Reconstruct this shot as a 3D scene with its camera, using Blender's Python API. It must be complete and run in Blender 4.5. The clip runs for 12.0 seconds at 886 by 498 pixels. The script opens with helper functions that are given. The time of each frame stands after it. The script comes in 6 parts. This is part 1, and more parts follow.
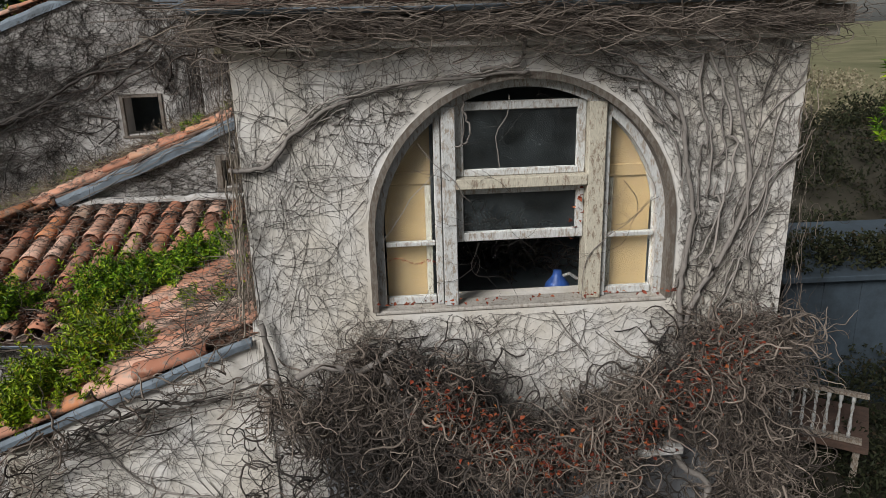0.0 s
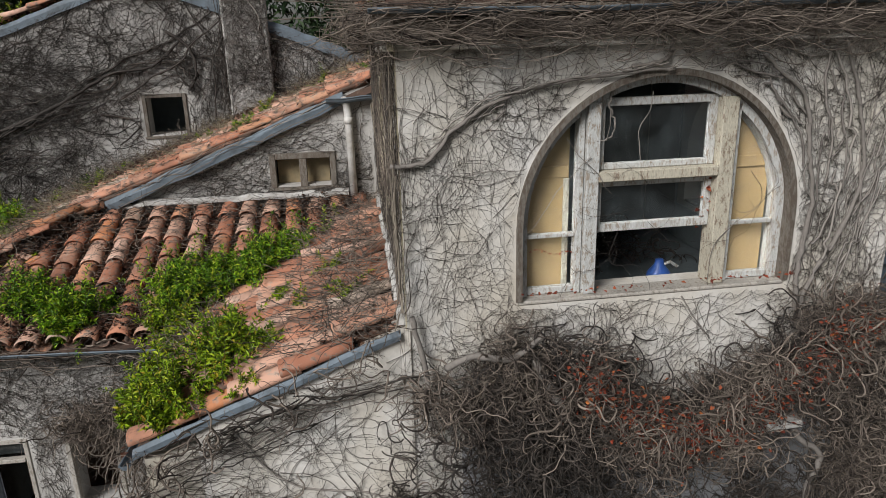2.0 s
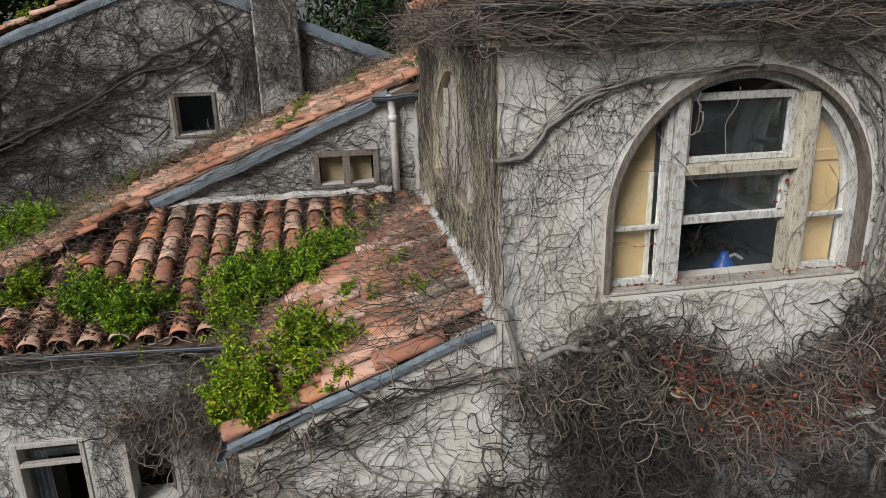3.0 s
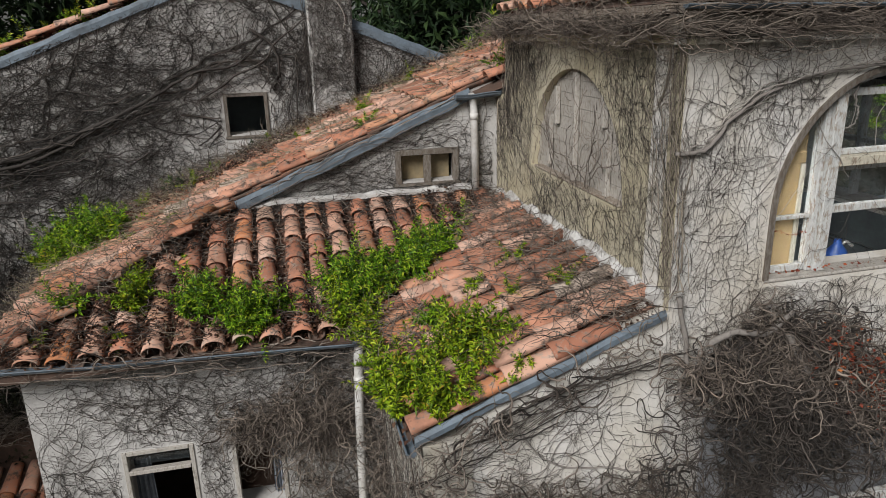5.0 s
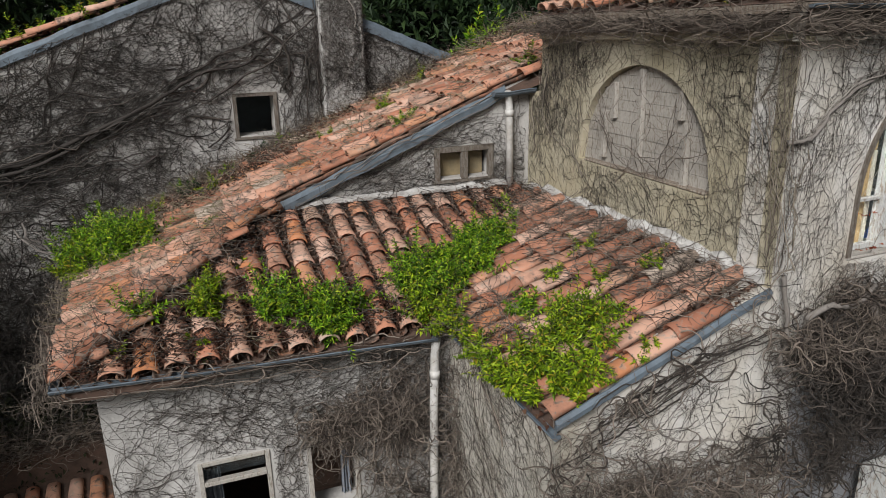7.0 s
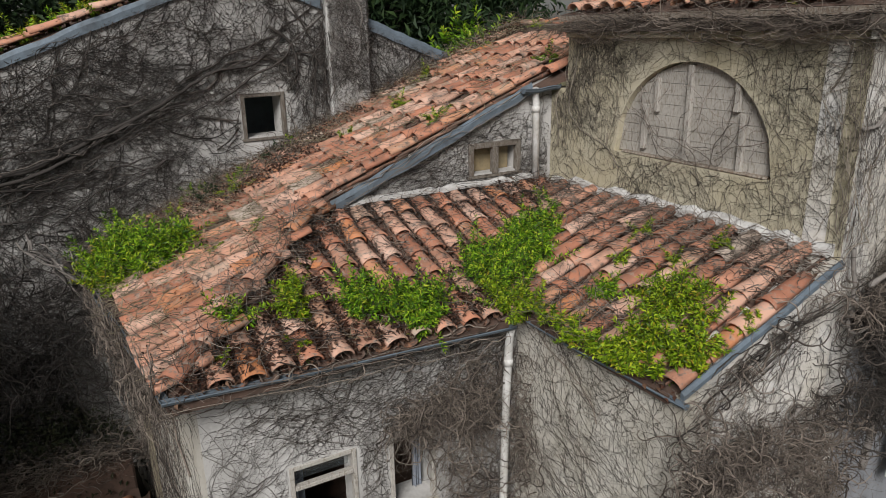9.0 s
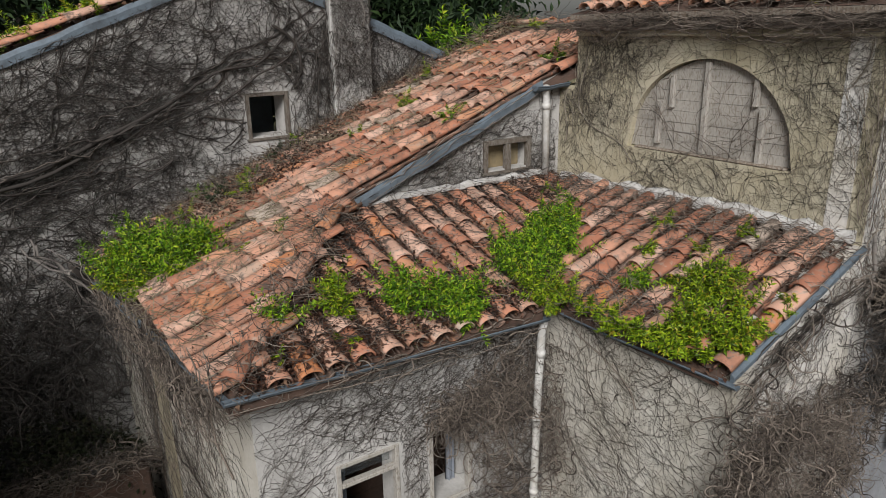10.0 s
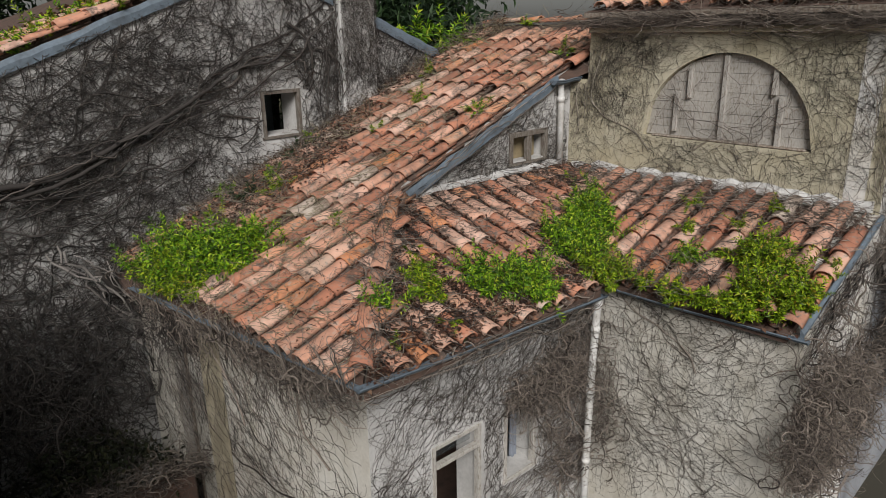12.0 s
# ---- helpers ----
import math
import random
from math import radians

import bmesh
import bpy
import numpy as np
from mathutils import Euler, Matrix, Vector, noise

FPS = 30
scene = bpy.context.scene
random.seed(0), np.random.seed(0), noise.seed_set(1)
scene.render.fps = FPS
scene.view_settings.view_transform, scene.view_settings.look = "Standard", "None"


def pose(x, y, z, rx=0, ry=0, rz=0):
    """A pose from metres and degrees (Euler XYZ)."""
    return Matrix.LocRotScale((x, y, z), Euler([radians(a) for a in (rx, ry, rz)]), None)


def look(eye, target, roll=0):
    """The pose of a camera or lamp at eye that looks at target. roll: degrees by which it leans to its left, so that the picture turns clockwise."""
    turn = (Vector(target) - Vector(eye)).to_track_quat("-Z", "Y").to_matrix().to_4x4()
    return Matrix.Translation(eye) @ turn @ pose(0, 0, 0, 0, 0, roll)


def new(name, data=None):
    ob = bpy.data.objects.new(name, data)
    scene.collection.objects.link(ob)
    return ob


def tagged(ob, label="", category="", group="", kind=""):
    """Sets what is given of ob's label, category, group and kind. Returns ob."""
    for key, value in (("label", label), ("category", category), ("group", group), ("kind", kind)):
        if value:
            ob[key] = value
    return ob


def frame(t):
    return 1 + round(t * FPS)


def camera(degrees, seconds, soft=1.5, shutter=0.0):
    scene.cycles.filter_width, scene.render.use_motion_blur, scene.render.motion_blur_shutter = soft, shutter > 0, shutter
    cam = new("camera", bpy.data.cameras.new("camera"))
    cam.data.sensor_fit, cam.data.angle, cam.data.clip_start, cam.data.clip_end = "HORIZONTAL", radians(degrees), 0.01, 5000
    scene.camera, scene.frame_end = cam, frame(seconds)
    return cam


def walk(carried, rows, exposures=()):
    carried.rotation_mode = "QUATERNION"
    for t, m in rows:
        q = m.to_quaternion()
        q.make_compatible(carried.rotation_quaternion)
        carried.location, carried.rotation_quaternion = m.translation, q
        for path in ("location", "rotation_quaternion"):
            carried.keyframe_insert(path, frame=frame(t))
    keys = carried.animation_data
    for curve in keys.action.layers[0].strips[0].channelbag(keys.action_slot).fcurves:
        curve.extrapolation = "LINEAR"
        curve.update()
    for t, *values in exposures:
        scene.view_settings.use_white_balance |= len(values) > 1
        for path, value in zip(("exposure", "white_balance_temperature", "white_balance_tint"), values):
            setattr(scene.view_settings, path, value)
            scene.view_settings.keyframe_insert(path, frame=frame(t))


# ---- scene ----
cam = camera(65.1, 12.0, 0.6)
METRES, EYE, TILT, LEAN, TURN = 8.0, 5.0, 0.0, 0.0, -2.3
ROWS = [
    (0.0, 0.0, 0.0, 0.0, -0.49, -17.32, 1.56),
    (0.5, -0.0336, -0.0025, -0.0002, -1.71, -17.37, 1.56),
    (1.0, -0.0682, -0.003, 0.0012, -2.92, -17.41, 1.53),
    (1.5, -0.1041, -0.006, 0.0029, -4.12, -17.45, 1.5),
    (2.0, -0.1407, -0.0089, 0.003, -5.3, -17.47, 1.46),
    (2.5, -0.1799, -0.0092, 0.0028, -6.24, -17.48, 1.45),
    (3.0, -0.22, -0.0085, 0.0024, -6.96, -17.48, 1.43),
    (3.5, -0.261, -0.0071, 0.0031, -7.67, -17.49, 1.43),
    (5.5, -0.4211, 0.0094, 0.0052, -12.57, -17.54, 1.35),
    (6.0, -0.4592, 0.0153, 0.0058, -14.32, -17.58, 1.28),
    (6.5, -0.5005, 0.022, 0.0057, -16.39, -17.6, 1.23),
    (7.0, -0.5424, 0.0316, 0.0055, -18.5, -17.61, 1.22),
    (9.0, -0.7156, 0.0827, 0.0073, -27.32, -17.75, 1.09),
    (9.5, -0.758, 0.1006, 0.0072, -29.51, -17.77, 1.09),
    (10.0, -0.798, 0.1177, 0.0066, -31.73, -17.79, 1.03),
    (10.5, -0.8421, 0.1364, 0.0063, -33.96, -17.79, 1.01),
    (11.0, -0.8837, 0.156, 0.0051, -36.16, -17.78, 1.0),
    (11.5, -0.9237, 0.1762, 0.0041, -38.38, -17.78, 0.97),
    (12.0, -0.963, 0.1984, 0.0029, -40.6, -17.77, 0.94),
]
walk(cam, [(t, pose(0, 0, EYE, TILT, LEAN, TURN) @ pose(METRES * x, METRES * y, METRES * z, 90 + pitch, roll, yaw)) for t, x, y, z, yaw, pitch, roll in ROWS])

# ---- light ----
world = bpy.data.worlds.new("world")
scene.world = world
world.use_nodes = True
wn = world.node_tree.nodes
sky = wn.new("ShaderNodeTexSky")
sky.sky_type = 'NISHITA'
sky.sun_disc = False
SUN_ELEV, SUN_AZ = 36.0, 220.0
sky.sun_elevation, sky.sun_rotation = radians(SUN_ELEV), radians(SUN_AZ)
sky.air_density, sky.dust_density, sky.ozone_density = 1.0, 1.5, 1.0
soft_sky = wn.new("ShaderNodeHueSaturation")
soft_sky.inputs["Saturation"].default_value = 0.3
world.node_tree.links.new(sky.outputs[0], soft_sky.inputs["Color"])
world.node_tree.links.new(soft_sky.outputs[0], wn["Background"].inputs[0])
wn["Background"].inputs[1].default_value = 0.036
sun = new("sun", bpy.data.lights.new("sun", 'SUN'))
sun.data.energy, sun.data.angle, sun.data.color = 3.7, radians(24), (1.0, 0.98, 0.955)
SUN_DIR = Vector((math.sin(radians(SUN_AZ)) * math.cos(radians(SUN_ELEV)), math.cos(radians(SUN_AZ)) * math.cos(radians(SUN_ELEV)), math.sin(radians(SUN_ELEV))))
sun.matrix_world = look(SUN_DIR * 40, (0, 0, 0))
scene.view_settings.exposure = -0.06


# ---- materials ----
def material(name, rough=0.8, metal=0.0):
    m = bpy.data.materials.new(name)
    m.use_nodes = True
    b = m.node_tree.nodes["Principled BSDF"]
    b.inputs["Roughness"].default_value, b.inputs["Metallic"].default_value = rough, metal
    return m, m.node_tree.nodes, m.node_tree.links, b


def noise_tex(n, l, coord, scale, detail=4.0, rough=0.6):
    t = n.new("ShaderNodeTexNoise")
    t.inputs["Scale"].default_value, t.inputs["Detail"].default_value, t.inputs["Roughness"].default_value = scale, detail, rough
    l.new(coord, t.inputs["Vector"])
    return t.outputs["Fac"]


def ramp(n, l, fac, stops):
    r = n.new("ShaderNodeValToRGB")
    e = r.color_ramp.elements
    while len(e) < len(stops):
        e.new(0.5)
    for k, (p, c) in zip(e, stops):
        k.position, k.color = p, (*c, 1) if len(c) == 3 else c
    l.new(fac, r.inputs[0])
    return r.outputs["Color"]


def mix(n, l, fac, a, b, mode='MIX'):
    m = n.new("ShaderNodeMix")
    m.data_type, m.blend_type = 'RGBA', mode
    for sock, v in ((m.inputs[0], fac), (m.inputs[6], a), (m.inputs[7], b)):
        if isinstance(v, (int, float)):
            sock.default_value = v
        elif isinstance(v, tuple):
            sock.default_value = (*v, 1)
        else:
            l.new(v, sock)
    return m.outputs[2]


def bump(n, l, b, height, strength, dist=0.01):
    k = n.new("ShaderNodeBump")
    k.inputs["Strength"].default_value, k.inputs["Distance"].default_value = strength, dist
    l.new(height, k.inputs["Height"])
    l.new(k.outputs[0], b.inputs["Normal"])


def coords(n):
    return n.new("ShaderNodeTexCoord").outputs["Object"]


GREY3 = lambda v: (v, v, v)


def plaster(name, light, dark, stain, stain_amount=0.5, patch=1.3):
    """Old lime render: two tones in patches, streaks of damp, cracks and fine grain."""
    m, n, l, b = material(name, 0.92)
    c = coords(n)
    stretched = n.new("ShaderNodeMapping")
    stretched.inputs["Scale"].default_value = (2.2, 2.2, 0.45)
    l.new(c, stretched.inputs[0])
    big = noise_tex(n, l, c, patch, 5, 0.62)
    tone = mix(n, l, ramp(n, l, big, [(0.36, GREY3(0)), (0.62, GREY3(1))]), dark, light)
    damp = noise_tex(n, l, stretched.outputs[0], 1.6, 6, 0.65)
    tone = mix(n, l, ramp(n, l, damp, [(0.5, GREY3(0)), (0.72, GREY3(stain_amount))]), tone, stain)
    fine = noise_tex(n, l, c, 38, 6, 0.7)
    tone = mix(n, l, 0.5, tone, ramp(n, l, fine, [(0.3, GREY3(0.62)), (0.7, GREY3(1.0))]), 'MULTIPLY')
    speck = noise_tex(n, l, c, 9, 8, 0.75)
    tone = mix(n, l, ramp(n, l, speck, [(0.57, GREY3(0)), (0.7, GREY3(0.55))]), tone, stain)
    l.new(tone, b.inputs["Base Color"])
    relief = mix(n, l, 0.5, fine, speck)
    bump(n, l, b, relief, 0.5, 0.012)
    return m


def barkish(name, a, c2, rough=0.85):
    m, n, l, b = material(name, rough)
    g = n.new("ShaderNodeNewGeometry")
    tone = ramp(n, l, g.outputs["Random Per Island"], [(0.0, a), (0.55, tuple((p + q) / 2 for p, q in zip(a, c2))), (1.0, c2)])
    grain = noise_tex(n, l, coords(n), 60, 3)
    tone = mix(n, l, 0.6, tone, ramp(n, l, grain, [(0.3, GREY3(0.55)), (0.7, GREY3(1.0))]), 'MULTIPLY')
    l.new(tone, b.inputs["Base Color"])
    return m


def leafy(name, stops, rough=0.45):
    m, n, l, b = material(name, rough)
    g = n.new("ShaderNodeNewGeometry")
    tone = ramp(n, l, g.outputs["Random Per Island"], stops)
    patch = noise_tex(n, l, coords(n), 4, 3)
    tone = mix(n, l, 0.7, tone, ramp(n, l, patch, [(0.3, (0.55, 0.6, 0.5)), (0.7, (1.0, 1.0, 0.9))]), 'MULTIPLY')
    l.new(tone, b.inputs["Base Color"])
    b.inputs["Specular IOR Level"].default_value = 0.22
    return m


def terracotta(name, dirt=0.0):
    """Fired clay in a spread of tones; dirt: how far litter, moss and painted shade darken the surface."""
    m, n, l, b = material(name, 0.85)
    info = n.new("ShaderNodeObjectInfo")
    isl = n.new("ShaderNodeNewGeometry")
    add = n.new("ShaderNodeMath")
    add.operation = 'ADD'
    l.new(info.outputs["Random"], add.inputs[0])
    l.new(isl.outputs["Random Per Island"], add.inputs[1])
    wrap = n.new("ShaderNodeMath")
    wrap.operation = 'FRACT'
    l.new(add.outputs[0], wrap.inputs[0])
    tone = ramp(n, l, wrap.outputs[0], [(0.0, (0.34, 0.145, 0.09)), (0.3, (0.53, 0.22, 0.13)), (0.55, (0.62, 0.33, 0.225)), (0.78, (0.69, 0.45, 0.35)), (0.9, (0.6, 0.23, 0.09)), (1.0, (0.52, 0.44, 0.37))])
    g = n.new("ShaderNodeNewGeometry").outputs["Position"]
    big = noise_tex(n, l, g, 2.6, 6, 0.65)
    tone = mix(n, l, ramp(n, l, big, [(0.46 - dirt, GREY3(0)), (0.66 - dirt, GREY3(0.7))]), tone, (0.2, 0.11, 0.075))
    lichen = noise_tex(n, l, g, 14, 8, 0.72)
    tone = mix(n, l, ramp(n, l, lichen, [(0.52, GREY3(0)), (0.62, GREY3(0.65))]), tone, (0.42, 0.37, 0.31))
    black = noise_tex(n, l, g, 7, 8, 0.75)
    tone = mix(n, l, ramp(n, l, black, [(0.535 - dirt, GREY3(0)), (0.63 - dirt, GREY3(0.85))]), tone, (0.07, 0.05, 0.04))
    l.new(tone, b.inputs["Base Color"])
    bump(n, l, b, lichen, 0.45, 0.006)
    return m


def worn_paint(name, paint, wood, amount=0.5):
    m, n, l, b = material(name, 0.75)
    g = n.new("ShaderNodeNewGeometry").outputs["Position"]
    s = n.new("ShaderNodeMapping")
    s.inputs["Scale"].default_value = (3, 3, 1)
    l.new(g, s.inputs[0])
    chips = noise_tex(n, l, s.outputs[0], 16, 10, 0.8)
    grain = noise_tex(n, l, s.outputs[0], 40, 5, 0.7)
    bare = mix(n, l, grain, tuple(v * 0.5 for v in wood), tuple(min(1, v * 1.4) for v in wood))
    coat = mix(n, l, 0.5, paint, ramp(n, l, grain, [(0.35, GREY3(0.45)), (0.6, GREY3(1))]), 'MULTIPLY')
    mask = ramp(n, l, chips, [(amount - 0.03, GREY3(0)), (amount + 0.03, GREY3(1))])
    l.new(mix(n, l, mask, coat, bare), b.inputs["Base Color"])
    bump(n, l, b, chips, 0.4, 0.004)
    return m


def weathered(name, colour, dirt, rough=0.6, metal=0.0, scale=6):
    m, n, l, b = material(name, rough, metal)
    g = n.new("ShaderNodeNewGeometry").outputs["Position"]
    a = noise_tex(n, l, g, scale, 7, 0.7)
    f = noise_tex(n, l, g, scale * 7, 5, 0.7)
    tone = mix(n, l, ramp(n, l, a, [(0.42, GREY3(0)), (0.68, GREY3(0.85))]), colour, dirt)
    tone = mix(n, l, 0.5, tone, ramp(n, l, f, [(0.3, GREY3(0.6)), (0.7, GREY3(1))]), 'MULTIPLY')
    l.new(tone, b.inputs["Base Color"])
    bump(n, l, b, f, 0.25, 0.004)
    return m


PLASTER_CREAM = plaster("cream_render", (0.8, 0.785, 0.765), (0.69, 0.645, 0.57), (0.5, 0.44, 0.35), 0.45)
PLASTER_OCHRE = plaster("ochre_render", (0.62, 0.57, 0.44), (0.52, 0.46, 0.32), (0.36, 0.32, 0.22), 0.5)
PLASTER_GREY = plaster("grey_render", (0.64, 0.625, 0.605), (0.47, 0.455, 0.435), (0.27, 0.255, 0.24), 0.6)
PLASTER_PALE = plaster("pale_render", (0.68, 0.65, 0.59), (0.55, 0.51, 0.44), (0.38, 0.34, 0.25), 0.5)
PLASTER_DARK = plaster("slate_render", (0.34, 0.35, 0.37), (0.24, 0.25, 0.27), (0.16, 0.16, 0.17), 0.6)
PLASTER_MOSSY = plaster("mossy_render", (0.42, 0.37, 0.27), (0.28, 0.24, 0.16), (0.12, 0.1, 0.065), 0.75, 2.4)
# Dark teal tone stands for unlit rooms and the reflection in the panes.
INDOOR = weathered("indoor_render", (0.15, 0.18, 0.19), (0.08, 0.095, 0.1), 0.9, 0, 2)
STEM = barkish("stem", (0.018, 0.015, 0.013), (0.115, 0.096, 0.083))
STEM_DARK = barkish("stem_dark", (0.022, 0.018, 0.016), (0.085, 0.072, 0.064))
TWIG_PALE = barkish("twig_pale", (0.2, 0.17, 0.135), (0.4, 0.35, 0.28))
STEM_THICK = barkish("stem_thick", (0.2, 0.18, 0.165), (0.36, 0.33, 0.3))
TWIG = barkish("twig", (0.035, 0.026, 0.022), (0.35, 0.29, 0.24))
RUST = leafy("rust_leaf", [(0.0, (0.16, 0.035, 0.025)), (0.65, (0.28, 0.06, 0.035)), (0.92, (0.36, 0.1, 0.045)), (1.0, (0.55, 0.2, 0.07))], 0.7)
LITTER = leafy("litter", [(0.0, (0.035, 0.018, 0.014)), (0.55, (0.1, 0.045, 0.032)), (1.0, (0.2, 0.12, 0.085))], 0.85)
GREEN = leafy("green_leaf", [(0.0, (0.025, 0.06, 0.008)), (0.3, (0.08, 0.19, 0.012)), (0.6, (0.19, 0.36, 0.018)), (0.85, (0.33, 0.5, 0.028)), (1.0, (0.48, 0.52, 0.05))])
LIME = leafy("lime_leaf", [(0.0, (0.035, 0.065, 0.006)), (0.35, (0.14, 0.24, 0.012)), (0.65, (0.27, 0.4, 0.02)), (0.9, (0.44, 0.53, 0.03)), (1.0, (0.42, 0.28, 0.04))])
DARKGREEN = leafy("dark_leaf", [(0.0, (0.012, 0.025, 0.012)), (0.6, (0.025, 0.05, 0.02)), (1.0, (0.05, 0.085, 0.03))], 0.6)
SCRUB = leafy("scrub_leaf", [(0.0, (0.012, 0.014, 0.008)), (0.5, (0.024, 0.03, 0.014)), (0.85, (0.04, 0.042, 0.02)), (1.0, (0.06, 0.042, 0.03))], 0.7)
STRAW = barkish("straw", (0.2, 0.17, 0.1), (0.4, 0.35, 0.24))
TILE = terracotta("terracotta")
# Pans darkened for litter and, in paint, for shadow between the columns.
TILE_PAN = terracotta("clogged_shaded_terracotta", 0.14)
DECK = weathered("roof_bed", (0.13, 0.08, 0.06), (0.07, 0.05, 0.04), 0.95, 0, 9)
ZINC = weathered("zinc", (0.17, 0.215, 0.26), (0.09, 0.105, 0.12), 0.65, 0.15, 5)
MORTAR = weathered("mortar", (0.68, 0.67, 0.65), (0.3, 0.28, 0.26), 0.9, 0, 7)
PIPE = weathered("pipe_white", (0.76, 0.75, 0.73), (0.48, 0.45, 0.4), 0.5, 0, 5)
PAINT = worn_paint("peeling_white", (0.6, 0.61, 0.6), (0.33, 0.28, 0.23), 0.54)
PAINT_YELLOW = worn_paint("peeling_cream", (0.58, 0.54, 0.44), (0.26, 0.2, 0.15), 0.55)
SHUTTER = worn_paint("bare_shutter", (0.47, 0.44, 0.4), (0.27, 0.24, 0.2), 0.55)
OLD_WOOD = worn_paint("old_wood", (0.2, 0.18, 0.155), (0.12, 0.095, 0.075), 0.5)
BARE_WOOD = worn_paint("bare_wood", (0.38, 0.34, 0.29), (0.2, 0.15, 0.11), 0.5)
BOARD = weathered("ochre_board", (0.52, 0.36, 0.17), (0.4, 0.27, 0.13), 0.7, 0, 2)
BLUE = weathered("blue_plastic", (0.05, 0.14, 0.5), (0.04, 0.1, 0.35), 0.4)
BLUE_WALL = weathered("blue_grey_panel", (0.06, 0.085, 0.11), (0.03, 0.04, 0.05), 0.8, 0, 2)
CURTAIN = weathered("curtain_cloth", (0.24, 0.265, 0.31), (0.14, 0.155, 0.18), 0.9)
GROUND = weathered("earth", (0.15, 0.15, 0.075), (0.07, 0.075, 0.04), 0.95, 0, 0.35)
gmn, gml = GROUND.node_tree.nodes, GROUND.node_tree.links
gsep = gmn.new("ShaderNodeSeparateXYZ")
gml.new(gmn.new("ShaderNodeNewGeometry").outputs["Position"], gsep.inputs[0])
gmap = gmn.new("ShaderNodeMapRange")
gmap.inputs["From Min"].default_value, gmap.inputs["From Max"].default_value = 15.5, 19.0
gml.new(gsep.outputs["Y"], gmap.inputs["Value"])
meadow = noise_tex(gmn, gml, gmn.new("ShaderNodeTexCoord").outputs["Object"], 0.25, 8, 0.7)
gcol = mix(gmn, gml, gmap.outputs[0], (0.045, 0.04, 0.028), ramp(gmn, gml, meadow, [(0.35, (0.11, 0.115, 0.05)), (0.65, (0.24, 0.22, 0.12))]))
gml.new(gcol, gmn["Principled BSDF"].inputs["Base Color"])
GLASS, gn, gl, gb = material("window_glass", 0.03)
gb.inputs["Transmission Weight"].default_value, gb.inputs["IOR"].default_value = 1.0, 1.45
gb.inputs["Base Color"].default_value = (0.84, 0.87, 0.88, 1)
# Teal diffuse veil painted on the panes in place of reflected sky.
pane_sheen = gn.new("ShaderNodeBsdfDiffuse")
pane_sheen.inputs["Color"].default_value = (0.4, 0.47, 0.5, 1)
sheen_mix = gn.new("ShaderNodeMixShader")
sheen_amount = ramp(gn, gl, noise_tex(gn, gl, gn.new("ShaderNodeNewGeometry").outputs["Position"], 7, 7, 0.7), [(0.38, GREY3(0.008)), (0.72, GREY3(0.055))])
gl.new(sheen_amount, sheen_mix.inputs[0])
gl.new(gb.outputs[0], sheen_mix.inputs[1])
gl.new(pane_sheen.outputs[0], sheen_mix.inputs[2])
gl.new(sheen_mix.outputs[0], gn["Material Output"].inputs["Surface"])


# ---- mesh helpers ----
def link(name, mesh, mat, parent=None, m=None, label=""):
    ob = new(name, mesh)
    mesh.materials.clear()
    mesh.materials.append(mat)
    if parent is not None:
        ob.parent = parent
    if m is not None:
        ob.matrix_basis = m
    if label:
        ob["label"] = label
    return ob


def part(name, bm, mat, parent=None, label="", m=None, smooth=False):
    me = bpy.data.meshes.new(name)
    bmesh.ops.recalc_face_normals(bm, faces=bm.faces)
    bm.to_mesh(me)
    bm.free()
    if smooth:
        for p in me.polygons:
            p.use_smooth = True
    return link(name, me, mat, parent, m, label)


def empty(name, m=None):
    ob = new(name)
    ob.empty_display_size = 0.1
    if m is not None:
        ob.matrix_basis = m
    return ob


def fast_mesh(name, verts, faces, smooth=True):
    """A mesh from arrays: verts (V, 3), faces (F, k) with one k."""
    me = bpy.data.meshes.new(name)
    f, k = faces.shape
    me.vertices.add(len(verts))
    me.vertices.foreach_set("co", verts.astype(np.float32).ravel())
    me.loops.add(f * k)
    me.loops.foreach_set("vertex_index", faces.astype(np.int32).ravel())
    me.polygons.add(f)
    me.polygons.foreach_set("loop_start", np.arange(0, f * k, k, dtype=np.int32))
    me.polygons.foreach_set("use_smooth", np.full(f, smooth))
    me.update(calc_edges=True)
    return me


def box(bm, x0, x1, y0, y1, z0, z1, m=None, bevel=0.0):
    r = bmesh.ops.create_cube(bm, size=1)
    vs = r["verts"]
    t = Matrix.Translation(((x0 + x1) / 2, (y0 + y1) / 2, (z0 + z1) / 2)) @ Matrix.Diagonal((x1 - x0, y1 - y0, z1 - z0, 1))
    bmesh.ops.transform(bm, matrix=(m @ t) if m is not None else t, verts=vs)
    if bevel:
        es = list({e for v in vs for e in v.link_edges})
        bmesh.ops.bevel(bm, geom=es, offset=bevel, segments=1, affect='EDGES')


def boxed(name, b, mat, parent=None, label="", m=None, bevel=0.004):
    bm = bmesh.new()
    box(bm, *b, bevel=bevel)
    return part(name, bm, mat, parent, label, m)


